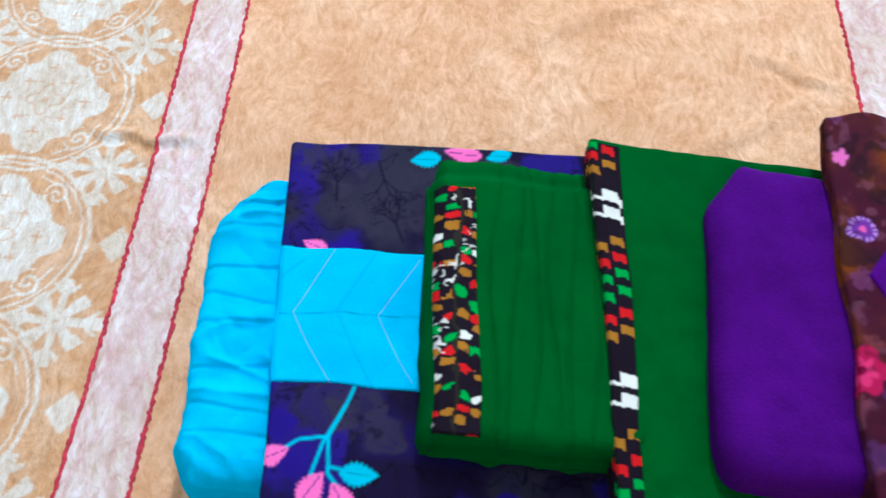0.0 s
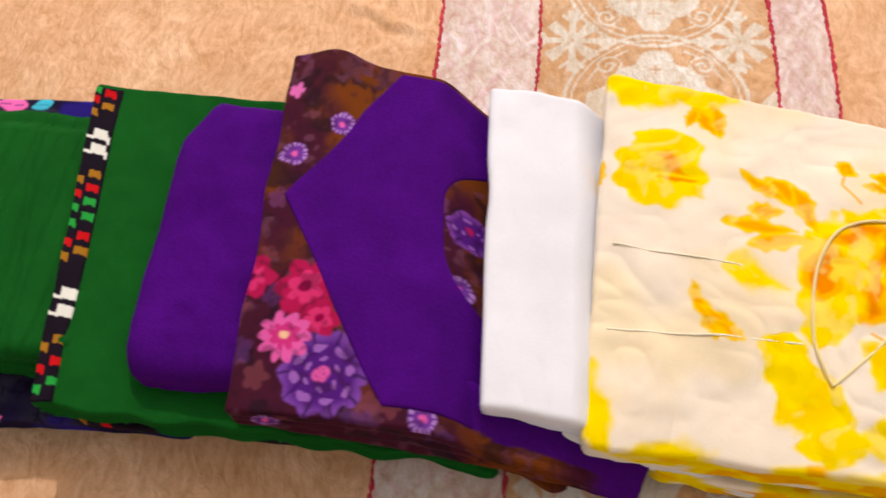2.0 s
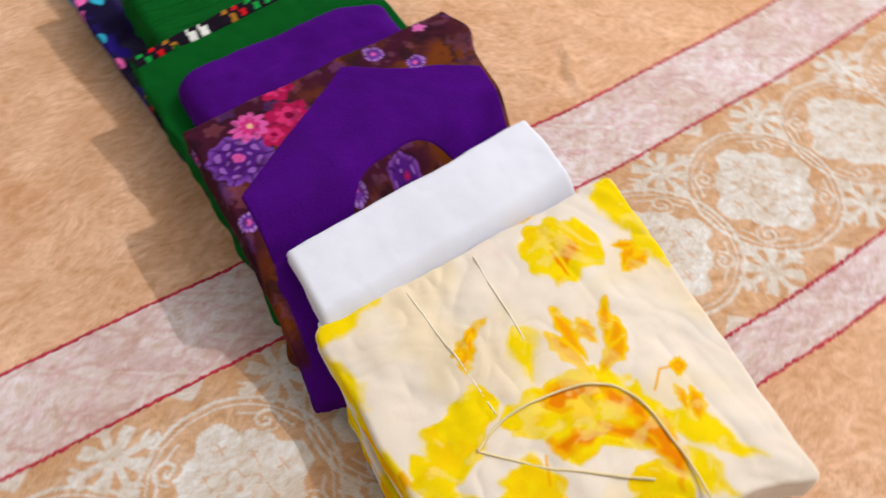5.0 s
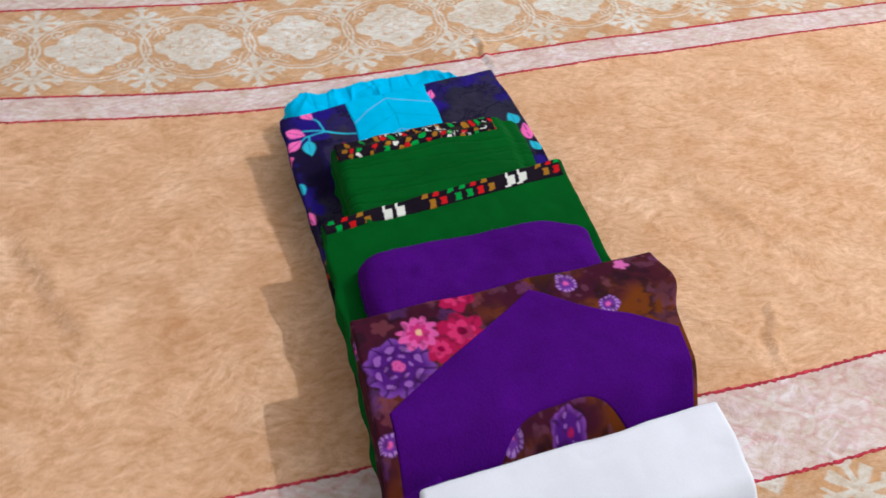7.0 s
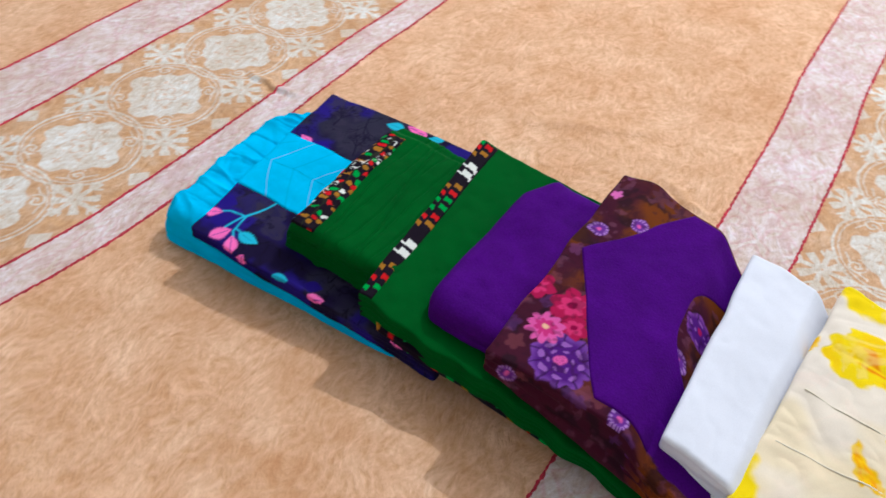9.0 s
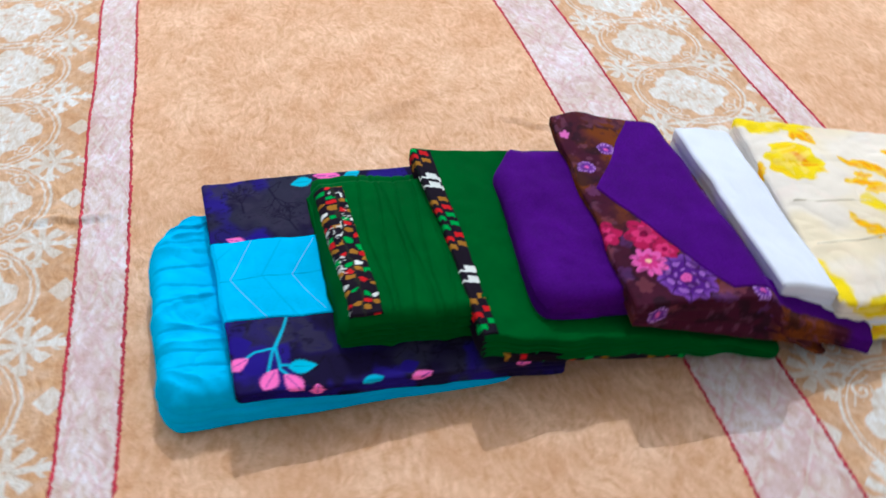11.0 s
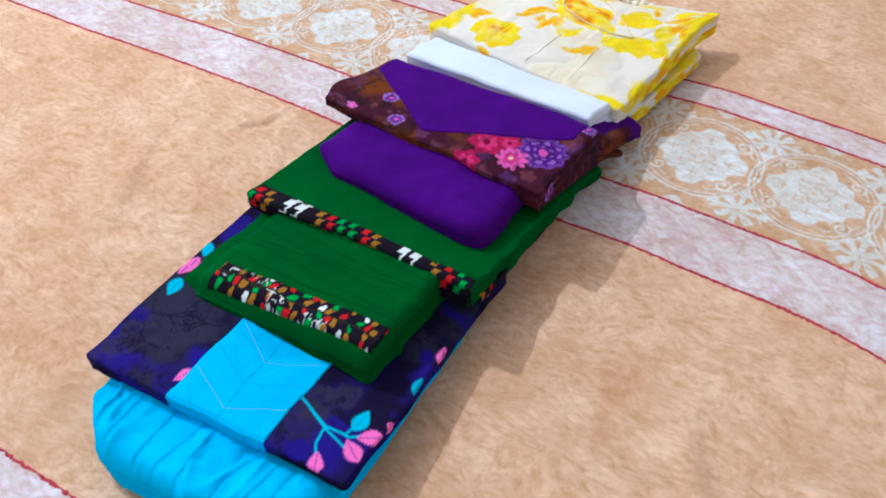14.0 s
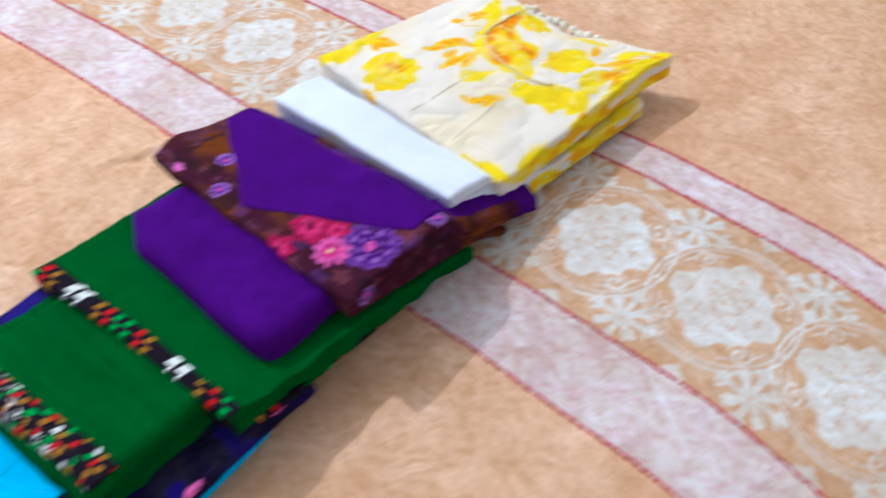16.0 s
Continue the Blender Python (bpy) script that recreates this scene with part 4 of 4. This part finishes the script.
def yellow_print(x, y, s, t):
    wx, wy = x + 0.0065 * fractal(x * 45, y * 45, 3, 3), y + 0.0065 * fractal(x * 45, y * 45, 7, 3)
    lx, ly = x + 0.0022 * fractal(x * 60, y * 60, 3, 2), y + 0.0022 * fractal(x * 60, y * 60, 7, 2)
    img = np.zeros(x.shape + (3,)) + np.array(IVORY)
    img = over(img, 0.5 * smooth(fractal(x * 12, y * 12, 5, 3), 0.1, 0.7), (0.85, 0.70, 0.40))
    img = over(img, 0.25 * smooth(fractal(x * 14, y * 14, 15, 3), 0.2, 0.7), (0.72, 0.68, 0.66))
    for c, l, w, a in (((0.800, 0.575), 0.075, 0.060, -4), ((0.845, 0.566), 0.050, 0.038, -10), ((0.780, 0.585), 0.05, 0.05, 0), ((0.812, 0.277), 0.09, 0.034, 0), ((0.760, 0.315), 0.07, 0.026, 100), ((0.956, 0.306), 0.062, 0.030, 0), ((1.005, 0.490), 0.09, 0.022, 35), ((1.03, 0.468), 0.07, 0.020, 5), ((1.035, 0.365), 0.06, 0.020, 100), ((0.866, 0.411), 0.050, 0.026, -15), ((0.95, 0.272), 0.10, 0.022, -8), ((1.02, 0.280), 0.07, 0.024, -20), ((1.04, 0.300), 0.06, 0.02, -30)):
        img = over(img, leaf(wx, wy, c, l, w, a, 0, 0.004), LEMON)
    for c, r, n in (((0.810, 0.493), 0.036, 9), ((0.884, 0.350), 0.022, 5), ((0.893, 0.332), 0.024, 6), ((0.908, 0.308), 0.022, 5), ((0.962, 0.356), 0.024, 5), ((0.976, 0.346), 0.026, 6), ((1.028, 0.433), 0.026, 5), ((0.938, 0.425), 0.042, 9), ((0.960, 0.445), 0.030, 7), ((0.915, 0.390), 0.026, 6)):
        img = over(img, petals(wx, wy, c, r, n, 0.10, 0.4, 0.002), LEMON)
        img = over(img, 0.6 * smooth(fractal(x * 60, y * 60, 6, 2), 0.0, 0.5) * petals(wx, wy, c, r, n, 0.2), (0.90, 0.57, 0.0))
    for c, l, w, a in (((0.813, 0.500), 0.036, 0.012, -18), ((0.822, 0.486), 0.030, 0.009, 0), ((0.918, 0.425), 0.060, 0.030, 75), ((0.952, 0.405), 0.06, 0.016, 60), ((0.99, 0.452), 0.09, 0.022, -5), ((0.97, 0.437), 0.05, 0.022, 30), ((0.945, 0.452), 0.04, 0.016, 10)):
        img = over(img, leaf(wx, wy, c, l, w, a, 0, 0.0025), GOLD)
        img = over(img, 0.8 * leaf(wx, wy, c, l * 0.75, w * 0.55, a, 0, 0.002), ORANGE)
    img = over(img, petals(wx, wy, (0.933, 0.420), 0.013, 5, 0.2, 0.3, 0.002), (0.92, 0.62, 0.04))
    for c, l, w, a in (((0.842, 0.540), 0.034, 0.013, -60), ((0.850, 0.541), 0.034, 0.012, -85), ((0.832, 0.543), 0.026, 0.010, -120), ((0.758, 0.489), 0.028, 0.016, 65), ((0.833, 0.385), 0.046, 0.013, 112), ((0.843, 0.377), 0.036, 0.012, 135), ((0.850, 0.372), 0.026, 0.009, 150), ((0.885, 0.482), 0.050, 0.014, -38), ((0.898, 0.478), 0.048, 0.015, -50), ((0.908, 0.470), 0.044, 0.015, -62), ((0.876, 0.452), 0.056, 0.016, -5), ((0.888, 0.440), 0.052, 0.016, 12), ((0.880, 0.465), 0.030, 0.012, 0), ((0.944, 0.506), 0.018, 0.016, 60), ((0.975, 0.497), 0.034, 0.014, -30), ((0.965, 0.490), 0.026, 0.010, -10), ((0.99, 0.292), 0.06, 0.018, -20), ((1.01, 0.300), 0.056, 0.013, -35), ((0.985, 0.283), 0.05, 0.012, -5), ((1.015, 0.338), 0.034, 0.012, 15)):
        img = over(img, leaf(lx, ly, c, l, w * 1.15, a, 4, 0.0014), (0.90, 0.56, 0.0))
        img = over(img, 0.75 * leaf(lx, ly, c, l * 0.7, w * 0.55, a, 0, 0.0018), (0.86, 0.30, 0.0))
    pale = smooth(fractal(x * 75 + 2 * vnoise(x * 30, y * 30, 92), y * 75, 93, 3), 0.15, 0.75)
    img = img * (1 - 0.45 * pale[..., None]) + 0.45 * pale[..., None] * np.maximum(img, np.array((0.88, 0.72, 0.22)))
    front = smooth(0.287 - y, 0, 0.004) * smooth(vnoise(x * 26, y * 60, 73), -0.25, 0.2)
    img = over(img, front, LEMON)
    img = over(img, front * smooth(vnoise(x * 55, y * 90, 75), 0.2, 0.5), GOLD)
    for pts in (((0.944, 0.506), (0.938, 0.49), (0.95, 0.475)), ((0.945, 0.375), (0.965, 0.365)), ((1.00, 0.31), (1.05, 0.285))):
        img = over(img, stroke(x, y, pts, 0.002), GOLD)
    return img


def yellow_rise(s, t, x, y):
    z = 0.010 * np.sin(np.pi * np.clip(t, 0, 1)) * np.sin(np.pi * np.clip(s, 0, 1)) ** 0.5
    z = z - 0.010 * smooth(s, 0.80, 1.0) * np.exp(-((t - 0.5) / 0.25) ** 2)
    return z + 0.0016 * np.abs(vnoise(x * 38 + 3 * vnoise(x * 12, y * 12, 9), y * 60, 31)) + 0.002 * vnoise(x * 30, y * 30, 44) * smooth(s, 0.4, 0.8)


def yellow_edge(s, t):
    return -0.034 * np.sin(np.pi * np.clip(t, 0, 1)) * s ** 4 - 0.003 * np.sin(t * 17) * s ** 3, -0.006 * np.exp(-((s - 0.97) / 0.08) ** 2) * smooth(0.25 - t, 0, 0.25)


yellow = thing("folded_kurta", (0.9, 0.42, 0.02), "ivory kurta with yellow flower print and pompom trim, folded", "clothing", "folded clothes in a row")
low = Fold([(0.80, 0.555, 0.03), (1.045, 0.525, 0.028), (1.005, 0.258, 0.024), (0.80, 0.286, 0.028)], [0.003, 0.002, 0.002, 0.003], r=0.003, rc=0.012, layers=3, pinch=0.003, wave=0.003, seed=17)
low.build("lower_layer", VOILE, yellow, yellow_print, 0.002)
f = Fold([(0.768, 0.582, 0.086), (1.062, 0.538, 0.056), (1.068, 0.268, 0.058), (0.753, 0.289, 0.062)], [0.044, 0.022, 0.026, 0.034], r=0.004, rc=0.008, layers=4, pinch=0.0025, wave=0.0024, seed=18, rise=yellow_rise, edge=yellow_edge)
f.build("body", VOILE, yellow, yellow_print, 0.0012)


def on_yellow(x, y, lift):
    s = (x - 0.757) / 0.298
    t = (y - (0.289 - 0.012 * s)) / (0.289 - 0.028 * s)
    return (x, y, float(f.top(np.array([[s]]), np.array([[t]]))[0, 0]) + lift)


def curve_points(ctrl, n=40):
    """A smooth line through a few points."""
    ctrl = np.array(ctrl, dtype=float)
    k = np.linspace(0, len(ctrl) - 1.001, n)
    i = np.floor(k).astype(int)
    u = (k - i)[:, None]
    p0, p1, p2, p3 = ctrl[np.maximum(i - 1, 0)], ctrl[i], ctrl[i + 1], ctrl[np.minimum(i + 2, len(ctrl) - 1)]
    return 0.5 * (2 * p1 + (p2 - p0) * u + (2 * p0 - 5 * p1 + 4 * p2 - p3) * u ** 2 + (3 * p1 - p0 - 3 * p2 + p3) * u ** 3)


neck = curve_points([(0.912, 0.337), (0.903, 0.372), (0.912, 0.425), (0.936, 0.456), (0.978, 0.461), (1.043, 0.454)])
tube("neck_piping", [on_yellow(x, y, 0.0015) for x, y in neck], 0.0011, (0.80, 0.68, 0.36), VOILE, yellow)
slit = curve_points([(0.912, 0.337), (0.940, 0.362), (0.968, 0.392), (0.998, 0.430)])
tube("placket_fold", [on_yellow(x, y, 0.0005) for x, y in slit], 0.0010, (0.82, 0.70, 0.40), VOILE, yellow)
for a, b in (((0.772, 0.432), (0.860, 0.418)), ((0.768, 0.369), (0.896, 0.365))):
    pts = [on_yellow(a[0] + (b[0] - a[0]) * k / 20, a[1] + (b[1] - a[1]) * k / 20, 0.0001) for k in range(21)]
    tube("lace_seam", pts, 0.0005, (0.86, 0.80, 0.66), VOILE, yellow, 6, 0.9, 0.005)

ball = bpy.data.meshes.new("pompom")
bm = bmesh.new()
bmesh.ops.create_icosphere(bm, subdivisions=2, radius=0.0062)
for v in bm.verts:
    v.co *= 1 + 0.13 * noise.noise(v.co * 700)
bm.to_mesh(ball)
bm.free()
for p in ball.polygons:
    p.use_smooth = True
dye = ball.attributes.new("print", "FLOAT_COLOR", "POINT")
dye.data.foreach_set("color", np.tile([0.82, 0.76, 0.62, 1.0], len(ball.vertices)).astype(np.float32))
ball.materials.append(COTTON)
for k in range(13):
    v = k / 12
    pom = new("pompom", ball)
    pom.parent = yellow
    pom.location = (1.040 - 0.004 * v + 0.002 * math.sin(k * 2.3), 0.470 - 0.150 * v, 0.050 + 0.003 * math.sin(k * 1.7))
    pom.rotation_euler = (k, 2 * k, 0)
adopt(yellow)
